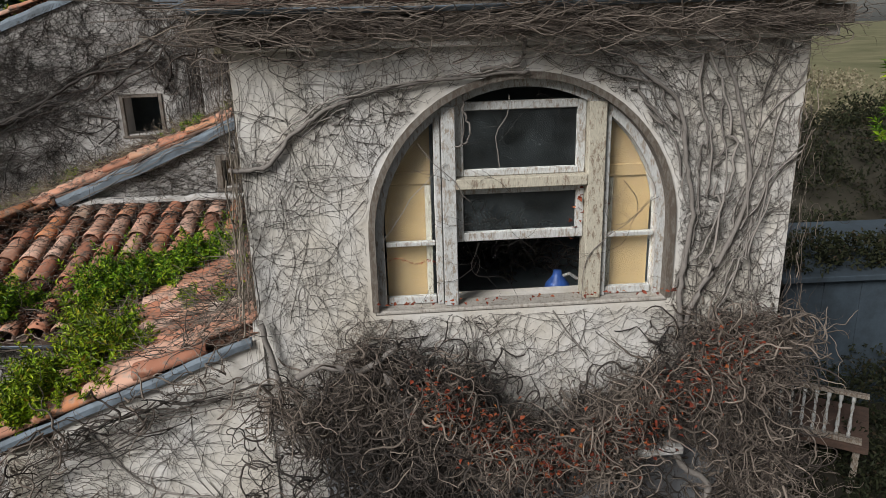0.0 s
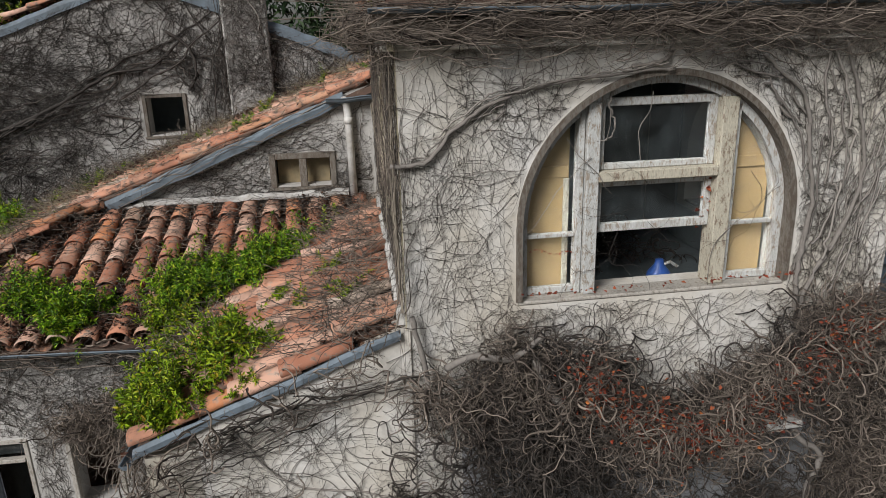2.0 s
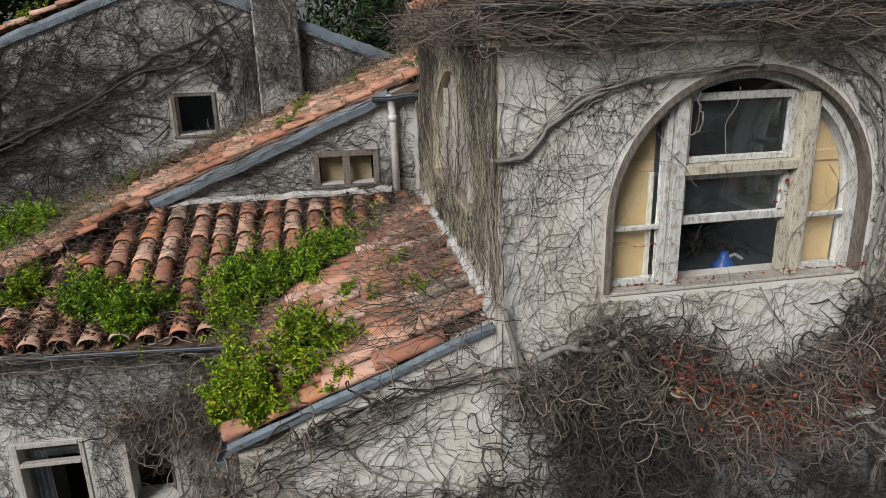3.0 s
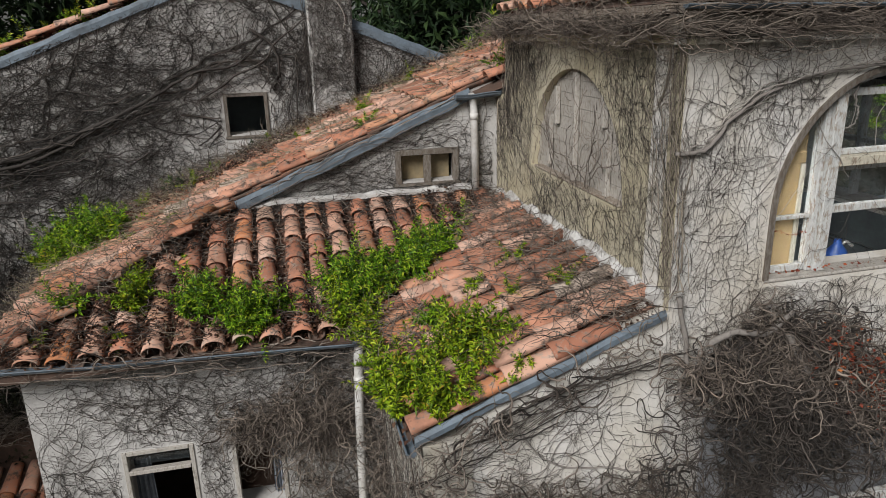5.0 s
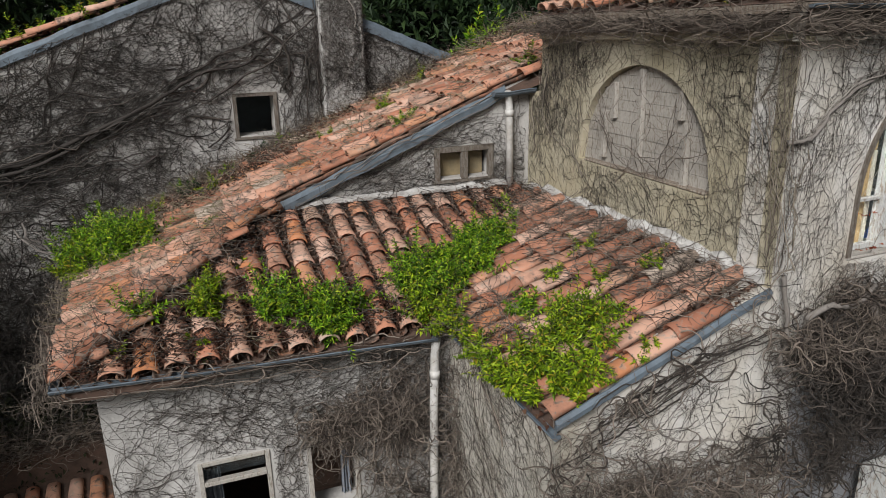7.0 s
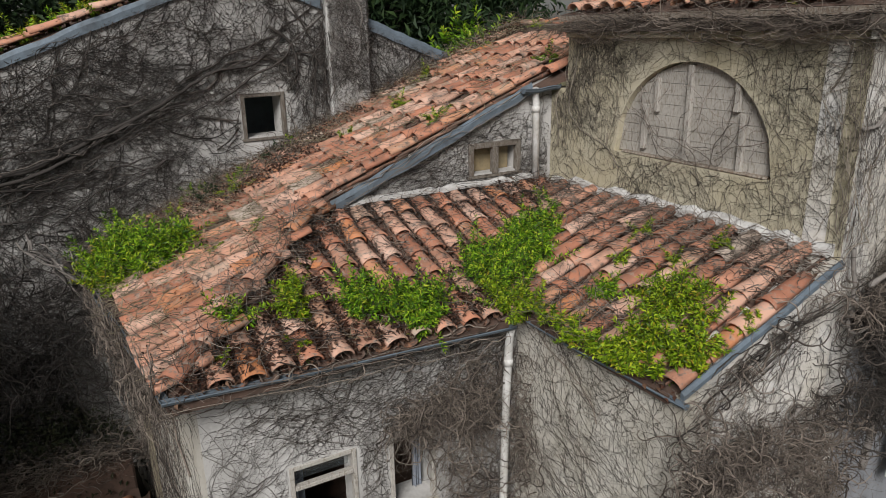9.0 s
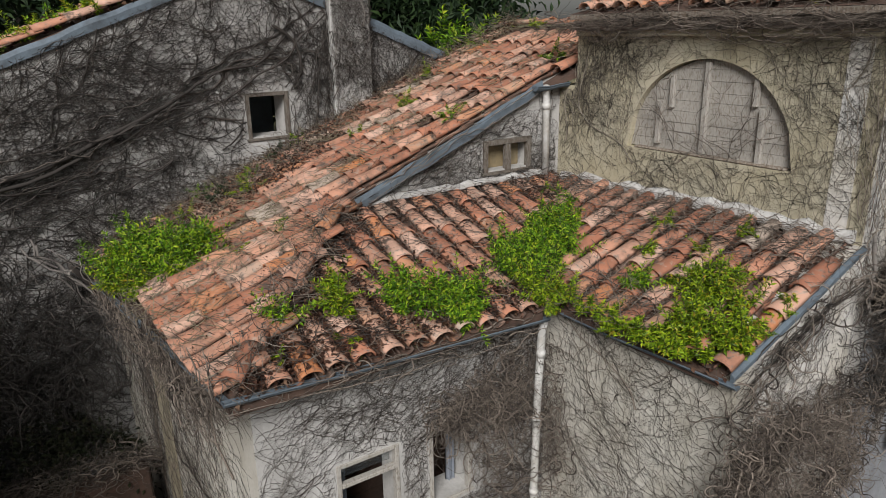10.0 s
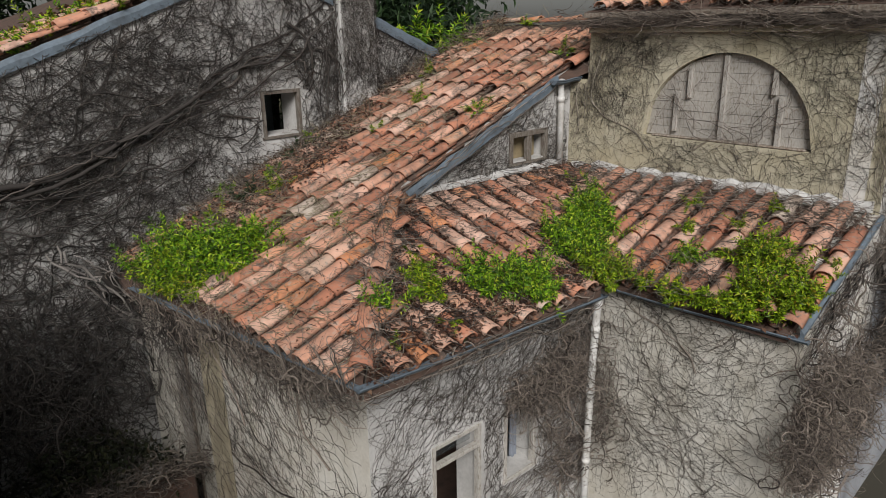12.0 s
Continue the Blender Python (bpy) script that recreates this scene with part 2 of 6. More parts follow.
def pipe_bm(pts, r, sides=10, bm=None):
    """A round tube along points, with caps."""
    bm = bm or bmesh.new()
    pts = [Vector(p) for p in pts]
    rings = []
    for i, p in enumerate(pts):
        t = (pts[min(i + 1, len(pts) - 1)] - pts[max(i - 1, 0)]).normalized()
        ref = Vector((0, 0, 1)) if abs(t.z) < 0.9 else Vector((1, 0, 0))
        a = t.cross(ref).normalized()
        b2 = a.cross(t)
        rr = r[i] if isinstance(r, (list, tuple)) else r
        rings.append([bm.verts.new(p + rr * (math.cos(w) * a + math.sin(w) * b2)) for w in (2 * math.pi * k / sides for k in range(sides))])
    for q, s in zip(rings, rings[1:]):
        for k in range(sides):
            bm.faces.new((q[k], q[(k + 1) % sides], s[(k + 1) % sides], s[k]))
    bm.faces.new(rings[0][::-1])
    bm.faces.new(rings[-1])
    return bm


def wall(name, m, u0, u1, z0, top, openings, thick, mat, label, extra=()):
    """A wall in its own plane: u along it, y into it, z up. Openings are (u0, u1, sill, head(u)) and go right through."""
    us = set(np.linspace(u0, u1, 25)) | set(extra)
    for a, b, s, h in openings:
        us |= set(np.linspace(a, b, 29)) | {a, b}
    us = sorted(u for u in us if u0 - 1e-6 <= u <= u1 + 1e-6)
    us = [u for i, u in enumerate(us) if i == 0 or u - us[i - 1] > 1e-5]
    verts, faces = [], []

    def quad(*p):
        faces.append(tuple(range(len(verts), len(verts) + 4)))
        verts.extend(p)

    def spans(a, b):
        mid, e = (a + b) / 2, (b - a) * 1e-3
        cut = [o for o in openings if o[0] <= mid <= o[1]]
        if not cut:
            return [((z0, top(a + e)), (z0, top(b - e)))]
        s, h = cut[0][2], cut[0][3]
        out = [((h(a), top(a + e)), (h(b), top(b - e)))]
        return out + ([((z0, s), (z0, s))] if s > z0 else [])

    for a, b in zip(us, us[1:]):
        for (la, ha), (lb, hb) in spans(a, b):
            quad((a, 0, la), (b, 0, lb), (b, 0, hb), (a, 0, ha))
            quad((b, thick, lb), (a, thick, la), (a, thick, ha), (b, thick, hb))
            quad((a, 0, ha), (b, 0, hb), (b, thick, hb), (a, thick, ha))
            quad((a, thick, la), (b, thick, lb), (b, 0, lb), (a, 0, la))
    for u, s in ((u0, 1e-4), (u1, -1e-4)):
        quad((u, 0, z0), (u, thick, z0), (u, thick, top(u + s)), (u, 0, top(u + s)))
    for a, b, s, h in openings:
        for u in (a, b):
            quad((u, 0, s), (u, thick, s), (u, thick, h(u)), (u, 0, h(u)))
    me = fast_mesh(name, np.array(verts), np.array(faces), False)
    bm = bmesh.new()
    bm.from_mesh(me)
    bmesh.ops.remove_doubles(bm, verts=bm.verts, dist=1e-5)
    bpy.data.meshes.remove(me)
    return tagged(part(name, bm, mat, None, "", m), label, "wall", kind="structure")


# ---- creepers ----
RNG = np.random.default_rng(7)


def tubes(P, R, valid, sides=3, ref=None):
    """Tapered tubes along many strands at once. P (N, K, 3), R (N, K), valid (N, K)."""
    N, K, _ = P.shape
    T = np.gradient(P, axis=1)
    T /= np.linalg.norm(T, axis=2, keepdims=True) + 1e-9
    if ref is None:
        ref = RNG.normal(size=(N, 1, 3))
    ref = np.broadcast_to(ref, P.shape)
    B = np.cross(T, ref)
    B /= np.linalg.norm(B, axis=2, keepdims=True) + 1e-9
    C = np.cross(B, T)
    ang = 2 * np.pi * np.arange(sides) / sides
    V = P[:, :, None, :] + R[:, :, None, None] * (np.cos(ang)[None, None, :, None] * C[:, :, None, :] + np.sin(ang)[None, None, :, None] * B[:, :, None, :])
    idx = np.arange(N * K * sides).reshape(N, K, sides)
    ok = valid[:, :-1] & valid[:, 1:]
    a, b = idx[:, :-1][ok], idx[:, 1:][ok]
    F = np.stack([a, np.roll(a, -1, 1), np.roll(b, -1, 1), b], axis=2).reshape(-1, 4)
    used = np.unique(F)
    remap = np.zeros(N * K * sides, dtype=np.int64)
    remap[used] = np.arange(len(used))
    return V.reshape(-1, 3)[used], remap[F]


def joined(chunks):
    vs, fs, k = [], [], 0
    for v, f in chunks:
        vs.append(v)
        fs.append(f + k)
        k += len(v)
    return np.concatenate(vs), np.concatenate(fs)


def strands(start, heading, steps, step, curl, r0, r1, inside, lift=0.02, pull=0.15, wander=0.0):
    """Random creeping walks in a wall's plane; returns P, R, valid. heading: the mean way of each strand, radians from +u."""
    N = len(start)
    h = heading + RNG.normal(0, 0.25, N)
    turn = np.zeros(N)
    pos = start.astype(float).copy()
    P = np.zeros((N, steps, 3))
    valid = np.ones((N, steps), bool)
    off = RNG.uniform(0.2, 1.0, N) * lift
    live = np.ones(N, bool)
    for k in range(steps):
        live &= inside(pos[:, 0], pos[:, 1])
        valid[:, k] = live
        off = np.clip(off + RNG.normal(0, 0.25 * lift, N), 0.003, 2.2 * lift)
        P[:, k] = np.stack([pos[:, 0], -off, pos[:, 1]], 1)
        turn = 0.6 * turn + RNG.normal(0, curl, N)
        h = h + turn + pull * (heading - h)
        pos = pos + step * np.stack([np.cos(h), np.sin(h)], 1) * RNG.uniform(0.7, 1.3, (N, 1))
    f = np.linspace(0, 1, steps)[None]
    R = (r0[:, None] * (1 - f) + r1 * f) * RNG.uniform(0.85, 1.15, (N, steps))
    return P, R, valid


def creeper(name, m, inside, area, mains, mids, fines, label, mats=None, seed=1, lift=0.03, main_way=(1.57, 0.5), fine_way=None, thick_by=1.0, clump=0.4, hair=3.2):
    """Leafless creeper on a wall: thick stems, the branches they throw, and a net of fine tendrils.
    inside(u, z) limits it; area is (u0, u1, z0, z1)."""
    global RNG
    RNG = np.random.default_rng(seed)
    u0, u1, z0, z1 = area

    waves = [(RNG.uniform(1.2, 5.5), RNG.uniform(1.2, 6.0), RNG.uniform(0, 6.28)) for _ in range(7)]

    def scatter(n):
        out = np.zeros((0, 2))
        while len(out) < n:
            p = np.stack([RNG.uniform(u0, u1, 4 * n), RNG.uniform(z0, z1, 4 * n)], 1)
            dense = sum(np.sin(a * p[:, 0] + b * p[:, 1] * (-1) ** k + c) for k, (a, b, c) in enumerate(waves)) / 3.0
            p = p[inside(p[:, 0], p[:, 1]) & (RNG.uniform(0, 1, len(p)) < 0.35 + clump * dense)]
            out = np.concatenate([out, p])
        return out[:n]

    ref = np.array([0, -1.0, 0.001])
    thick, thin = [], []
    pool_p = scatter(max(mids, 4))
    pool_h = RNG.uniform(0, 6.28, len(pool_p))
    if mains:
        s = scatter(mains)
        hd = RNG.normal(main_way[0], main_way[1], mains)
        P, R, V = strands(s, hd, 60, 0.05, 0.12, thick_by * RNG.uniform(0.007, 0.016, mains), 0.004, inside, lift, 0.1)
        thick.append(tubes(P, R, V, 5, ref))
        sel = RNG.integers(0, mains, mids), RNG.integers(0, 60, mids)
        good = V[sel]
        pool_p[:mids][good] = P[sel][good][:, [0, 2]]
        pool_h[:mids] = hd[sel[0]] + RNG.choice([-1, 1], mids) * RNG.uniform(0.4, 1.2, mids)
    if mids:
        P, R, V = strands(pool_p[:mids], pool_h[:mids], 34, 0.045, 0.17, thick_by * RNG.uniform(0.0022, 0.005, mids), 0.002 * thick_by, inside, lift, 0.12)
        thick.append(tubes(P, R, V, 5, ref))
        sel = RNG.integers(0, mids, fines), RNG.integers(0, 34, fines)
        s = P[sel][:, [0, 2]]
        bad = ~V[sel]
        s[bad] = scatter(int(bad.sum()) + 1)[:int(bad.sum())]
    else:
        s = scatter(fines)
    hd = RNG.uniform(0, 6.28, fines) if fine_way is None else RNG.normal(fine_way[0], fine_way[1], fines) + RNG.choice([0, np.pi], fines)
    P, R, V = strands(s, hd, 24, 0.032, 0.19, thick_by * RNG.uniform(0.0016, 0.0036, fines), 0.0013 * thick_by, inside, lift, 0.06)
    thin.append(tubes(P, R, V, 3, ref))
    hairs = int(hair * fines)
    sel = RNG.integers(0, fines, hairs), RNG.integers(1, 22, hairs)
    s2 = P[sel][:, [0, 2]]
    nxt = P[sel[0], sel[1] + 1][:, [0, 2]] - s2
    h2 = np.arctan2(nxt[:, 1], nxt[:, 0]) + RNG.choice([-1, 1], hairs) * RNG.uniform(0.5, 1.15, hairs)
    P, R, V2 = strands(s2, h2, 9, 0.024, 0.26, thick_by * RNG.uniform(0.001, 0.0023, hairs), 0.0009 * thick_by, inside, lift, 0.06)
    V2 &= V[sel][:, None]
    thin.append(tubes(P, R, V2, 3, ref))
    mats = mats or (STEM_THICK, STEM)
    top = tagged(empty(name, m), label, "creeper")
    if thick:
        tagged(link("woody_growth", fast_mesh("woody_growth", *joined(thick)), mats[0], top), kind="stuff")
    tagged(link("tendril_mat", fast_mesh("tendril_mat", *joined(thin)), mats[1], top), kind="stuff")
    return top


def tangle(name, centres, spread, n, steps, step, curl, radius, mat, label, droop=0.0, seed=3, bias=(0, 0, 0), confine=(1, 1, 1)):
    """A loose mass of curling dry stems, started at the given centres (C, 3) with the spread (C, 3)."""
    global RNG
    RNG = np.random.default_rng(seed)
    pick = RNG.integers(0, len(centres), n)
    pos = centres[pick] + RNG.normal(0, 1, (n, 3)) * spread[pick]
    d = RNG.normal(0, 1, (n, 3)) + np.array(bias)
    d /= np.linalg.norm(d, axis=1, keepdims=True)
    P = np.zeros((n, steps, 3))
    w = np.zeros((n, 3))
    home = pos.copy()
    for k in range(steps):
        P[:, k] = pos
        w = 0.7 * w + RNG.normal(0, curl, (n, 3))
        d = (d + w + np.array([0, 0, -droop]) + 0.25 * (home - pos)) * np.array(confine)
        d /= np.linalg.norm(d, axis=1, keepdims=True)
        pos = pos + step * d
    f = np.linspace(1, 0.45, steps)[None]
    R = (radius[0] + (radius[1] - radius[0]) * RNG.uniform(0, 1, (n, 1)) ** 3.4) * f
    v, fc = tubes(P, R, np.ones((n, steps), bool), 3)
    return tagged(link(name, fast_mesh(name, v, fc), mat), label, "dead creeper", kind="stuff")


LEAF_V = np.array([(0, 0, 0), (-0.5, 0.45, 0.12), (0.5, 0.45, 0.12), (0, 0.5, -0.02), (0, 1, -0.16)])
LEAF_F = np.array([(0, 3, 1), (0, 2, 3), (3, 4, 1), (3, 2, 4)])


def leaves(pos, way, length, width, twist=0.6):
    """Folded leaf blades: pos, way (N, 3), length and width (N,)."""
    n = len(pos)
    y = way / (np.linalg.norm(way, axis=1, keepdims=True) + 1e-9)
    up = np.array([0, 0, 1.0]) + RNG.normal(0, twist, (n, 3))
    x = np.cross(y, up)
    x /= np.linalg.norm(x, axis=1, keepdims=True) + 1e-9
    z = np.cross(x, y)
    L = LEAF_V[None] * np.stack([width, length, length], 1)[:, None, :]
    V = pos[:, None] + L[:, :, 0:1] * x[:, None] + L[:, :, 1:2] * y[:, None] + L[:, :, 2:3] * z[:, None]
    F = LEAF_F[None] + 5 * np.arange(n)[:, None, None]
    return V.reshape(-1, 3), F.reshape(-1, 3)


def shrub(name, spots, mat, label, seed, height=0.2, leaf=0.052, per=28, slope=(0, 0, 1), category="shrub", thin=0.85):
    """A low leafy plant: sprigs with whorled lance-shaped leaves, rooted at the spots (N, 3)."""
    global RNG
    RNG = np.random.default_rng(seed)
    spots = spots[RNG.uniform(0, 1, len(spots)) < thin]
    n = len(spots)
    s = np.array(slope) + RNG.normal(0, 0.55, (n, 3))
    s /= np.linalg.norm(s, axis=1, keepdims=True)
    lump = np.array([noise.noise(Vector(p) * 7.0) for p in spots])
    hh = RNG.uniform(0.5, 1.1, n) * height * np.clip(1.2 + 2.6 * lump, 0.25, 2.4)
    K = 5
    f = np.linspace(0, 1, K)[None, :, None]
    bend = RNG.normal(0, 0.05, (n, 1, 3))
    P = spots[:, None] + s[:, None] * hh[:, None, None] * f + bend * f * f
    top = tagged(empty(name, Matrix.Translation(Vector(spots.mean(0)))), label, category, {"roof_shrub": "shrubs on the roofs", "moss_tuft": "tufts on the roofs"}.get(name, ""))
    c = spots.mean(0)
    v, fc = tubes(P - c, np.full((n, K), 0.003) * np.linspace(1, 0.5, K), np.ones((n, K), bool), 3)
    tagged(link("stalk_growth", fast_mesh("stalk_growth", v, fc), STEM, top), kind="stuff")
    t = np.tile(np.linspace(0.3, 1.0, per), (n, 1))
    base = spots[:, None] + s[:, None] * hh[:, None, None] * t[:, :, None] + bend * (t * t)[:, :, None]
    ang = np.arange(per)[None] * 2.4 + RNG.uniform(0, 6.28, (n, 1))
    a = np.cross(s, RNG.normal(size=(n, 3)))
    a /= np.linalg.norm(a, axis=1, keepdims=True)
    b = np.cross(s, a)
    el = 0.15 + 0.75 * t ** 2
    way = np.cos(el)[:, :, None] * (np.cos(ang)[:, :, None] * a[:, None] + np.sin(ang)[:, :, None] * b[:, None]) + np.sin(el)[:, :, None] * s[:, None]
    ln = leaf * RNG.uniform(0.7, 1.25, (n, per)) * (1.1 - 0.35 * t)
    v, fc = leaves((base - c).reshape(-1, 3), way.reshape(-1, 3), ln.ravel(), ln.ravel() * 0.37, 0.45)
    tagged(link("foliage", fast_mesh("foliage", v, fc, False), mat, top), kind="stuff")
    return top


def patch(n, blobs, surface, seed):
    """Rooting spots in soft-edged ellipses (x, y, rx, ry) on a surface."""
    g = np.random.default_rng(seed)
    w = np.array([b[2] * b[3] for b in blobs])
    pick = g.choice(len(blobs), n, p=w / w.sum())
    out = []
    for i in pick:
        x, y, rx, ry = blobs[i]
        a, r = g.uniform(0, 6.28), math.sqrt(g.uniform(0, 1))
        xx, yy = x + rx * r * math.cos(a), y + ry * r * math.sin(a)
        out.append((xx, yy, surface(xx, yy)))
    return np.array(out)


# ---- planes of the place ----
def west_z(x):
    return 2.86 + 0.403 * (x + 5.3)


def south_z(y):
    return 3.41 + 0.36 * (y - 6.84)


def right_z(x):
    return 3.455 + 0.395 * (x + 0.92)


M_TOWER_S = pose(-0.89, 3.60, 0, 0, 0, 1.6)
M_TOWER_W = pose(-0.894, 0, 0, 0, 0, -90)
M_WING_S = pose(-5.13, 5.44, 0, 0, 0, 0.0)
M_WING_W = pose(-5.13, 5.44, 0, 0, 0, -85.0)
M_RIGHT_S = pose(-2.42, 3.585, 0, 0, 0, 0)
M_RIGHT_W = pose(-2.42, 0, 0, 0, 0, -90)
M_FAR = pose(-3.6, 9.2, 0, 0, 0, 2.6)
M_GABLE = pose(-3.74, 6.97, 0, 0, 0, 0)


# ---- ground ----
def terrain(x, y):
    t = min(1.0, max(0.0, y - 10.2) / 5.5)
    far = min(1.0, max(0.0, y - 15.0) / 60.0)
    return 3.1 * t * t * (3 - 2 * t) + 0.8 * far + 0.12 * noise.noise((x * 0.3, y * 0.3, 0)) * (1 + 3 * t)


bm = bmesh.new()
ts = [math.copysign(abs(i / 30) ** 3 * 1500 + abs(i) * 0.4, i) for i in range(-30, 31)]
grid = [[bm.verts.new((x, y + 6, terrain(x, y + 6))) for x in ts] for y in ts]
for i in range(60):
    for j in range(60):
        bm.faces.new((grid[i][j], grid[i][j + 1], grid[i + 1][j + 1], grid[i + 1][j]))
tagged(part("ground", bm, GROUND, smooth=True), "dark earth and rough grass rising to distant fields", "ground", kind="structure")

# ---- tower ----
AU, AR, AZ = 1.485, 0.835, 3.95


def arch_head(u):
    d = max(0.0, AR * AR - (u - AU) ** 2)
    return AZ + math.sqrt(d)


def box_top(z):
    return lambda u: z


wall("wall_tower_south", M_TOWER_S, 0, 2.99, 0.0, box_top(5.0), [(AU - AR, AU + AR, 3.492, arch_head)], 0.32, PLASTER_CREAM, "cream rendered tower wall with an arched window opening")
BY, BR, BZ = 5.11, 0.87, 3.87


def blind_head(u):
    return BZ + math.sqrt(max(0.0, BR * BR - (u + BY) ** 2))


wall("wall_tower_west", M_TOWER_W, -6.98, -3.612, 0.0, lambda u: 4.42 if u < -6.72 else 5.0, [(-BY - BR, -BY + BR, BZ, blind_head)], 0.3, PLASTER_OCHRE, "ochre stained rendered tower wall with a boarded arch", extra=(-6.72,))
EU, ER, EZ = 1.45, 0.62, 3.95


def east_head(u):
    return EZ + math.sqrt(max(0.0, ER * ER - (u - EU) ** 2))


wall("wall_tower_east", pose(2.1, 3.68, 0, 0, 0, 90), 0.0, 3.3, 0.0, box_top(5.0), [(EU - ER, EU + ER, 3.5, east_head)], 0.305, PLASTER_CREAM, "cream rendered side wall of the tower")
wall("wall_tower_north", pose(-0.59, 6.42, 0, 0, 0, 0), 0.0, 2.33, 0.0, box_top(5.0), [], 0.3, PLASTER_GREY, "grey rendered back wall of the tower")
# ---- far gable ----
def far_top(u):
    return min(4.80 + 0.375 * (u - 3.6 + 6.15), 5.12 - 0.40 * (u - 3.6 + 1.97))


wall("wall_far_gable", M_FAR, -6.5, 4.6, 0.0, far_top, [(-0.07, 0.40, 3.85, box_top(4.33))], 0.35, PLASTER_GREY, "grey rendered gable wall overgrown with bare creeper", extra=(0.02,))
wall("wall_wing_south", M_WING_S, 0, 2.75, 0.0, box_top(2.7), [(0.60, 1.15, 0.95, box_top(1.87)), (1.44, 1.87, 1.15, box_top(1.87))], 0.3, PLASTER_GREY, "grey rendered wall with two small windows")
wall("wall_wing_west", M_WING_W, -3.5, 0.0, 0.0, box_top(2.72), [(-3.08, -2.34, 0.0, lambda u: 2.5 + 0.07 * math.sin(9 * u))], 0.3, PLASTER_PALE, "pale rendered side wall under the eaves")
wall("wall_right_west", M_RIGHT_W, -5.45, -3.585, 0.0, box_top(2.74), [], 0.3, PLASTER_PALE, "pale rendered wall netted with creeper")
wall("wall_right_south", M_RIGHT_S, 0.302, 1.545, 0.0, lambda u: right_z(u - 2.42) - 0.07, [], 0.3, PLASTER_CREAM, "cream rendered wall below the sloping roof edge")
wall("wall_small_gable", M_GABLE, 0.0, 2.84, 2.9, lambda u: west_z(u - 3.74) - 0.06, [(1.82, 2.4, 3.58, box_top(3.86))], 0.25, PLASTER_GREY, "grey triangular gable wall with a small window")
# Slate render, with the shadow below the creeper put into its tone.
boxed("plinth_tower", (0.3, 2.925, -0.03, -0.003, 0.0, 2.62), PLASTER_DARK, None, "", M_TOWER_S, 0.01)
tagged(bpy.data.objects["plinth_tower"], "slate-coloured lower wall of the tower, darkened for shade", "wall", kind="structure")
# interior of the tower room, its dimness put into the colour
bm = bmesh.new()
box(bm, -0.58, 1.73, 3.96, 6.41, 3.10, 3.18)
tagged(part("floor_tower", bm, INDOOR), "floor of the abandoned room in a shade-dark colour", "floor", kind="structure")
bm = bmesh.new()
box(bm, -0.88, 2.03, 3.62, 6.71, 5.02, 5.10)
tagged(part("ceiling_tower", bm, INDOOR), "ceiling of the abandoned room in a shade-dark colour", "ceiling", kind="structure")
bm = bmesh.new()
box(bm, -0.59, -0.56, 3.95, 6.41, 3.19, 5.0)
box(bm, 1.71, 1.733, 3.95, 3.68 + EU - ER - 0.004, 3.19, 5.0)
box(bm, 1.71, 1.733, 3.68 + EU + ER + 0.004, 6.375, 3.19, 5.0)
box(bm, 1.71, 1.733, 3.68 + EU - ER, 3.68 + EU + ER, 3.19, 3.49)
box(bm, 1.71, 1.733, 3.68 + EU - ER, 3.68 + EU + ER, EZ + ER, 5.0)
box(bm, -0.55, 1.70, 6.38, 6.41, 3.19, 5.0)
tagged(part("wall_lining_tower", bm, INDOOR), "inner walls of the room in a shade-dark colour", "wall", kind="structure")
# interior of the wing: roof-bed brown stands for the unlit room
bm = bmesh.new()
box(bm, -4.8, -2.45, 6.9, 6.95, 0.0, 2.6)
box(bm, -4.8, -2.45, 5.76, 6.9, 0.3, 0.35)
tagged(part("wall_lining_wing", bm, DECK), "inner sheets of the low wing, coloured dark for shade", "wall", kind="structure")


# ---- roofs ----
def tile_mesh(name, flip=False, length=0.43, w0=0.088, w1=0.066, rise=0.068, thick=0.013):
    """A half-round clay tile, y up the slope from its lower end."""
    vs, fs, n = [], [], 7
    for iy, y in enumerate((0.0, 0.14, 0.29, length)):
        t = y / length
        w = w0 + (w1 - w0) * t
        if flip:
            w = w1 + (w0 - w1) * t
        for shell in (0, 1):
            for k in range(n):
                a = math.pi * k / (n - 1)
                q = 1.0 - shell * thick / w
                x, z = -w * math.cos(a) * q, rise * (w / w0) * math.sin(a) * q
                z += 0.004 * math.sin(7 * t + 2.0)
                vs.append((x, y, -z + rise if flip else z))
    for iy in range(3):
        for k in range(n - 1):
            a, b = iy * 2 * n + k, (iy + 1) * 2 * n + k
            fs.append((a, a + 1, b + 1, b))
            fs.append((a + n, b + n, b + n + 1, a + n + 1))
        for k in (0, n - 1):
            a, b = iy * 2 * n + k, (iy + 1) * 2 * n + k
            fs.append((a, b, b + n, a + n))
    for iy in (0, 3):
        for k in range(n - 1):
            a = iy * 2 * n + k
            fs.append((a, a + n, a + n + 1, a + 1))
    me = bpy.data.meshes.new(name)
    me.from_pydata(vs, [], fs)
    bm = bmesh.new()
    bm.from_mesh(me)
    bmesh.ops.recalc_face_normals(bm, faces=bm.faces)
    bm.to_mesh(me)
    bm.free()
    for p in me.polygons:
        p.use_smooth = True
    me.materials.append(TILE)
    return me


COVERS = [tile_mesh("cover_tile"), tile_mesh("cover_tile", length=0.41, w0=0.092, rise=0.062), tile_mesh("cover_tile", length=0.44, w0=0.084, rise=0.072)]
PAN = tile_mesh("pan_tile", True)


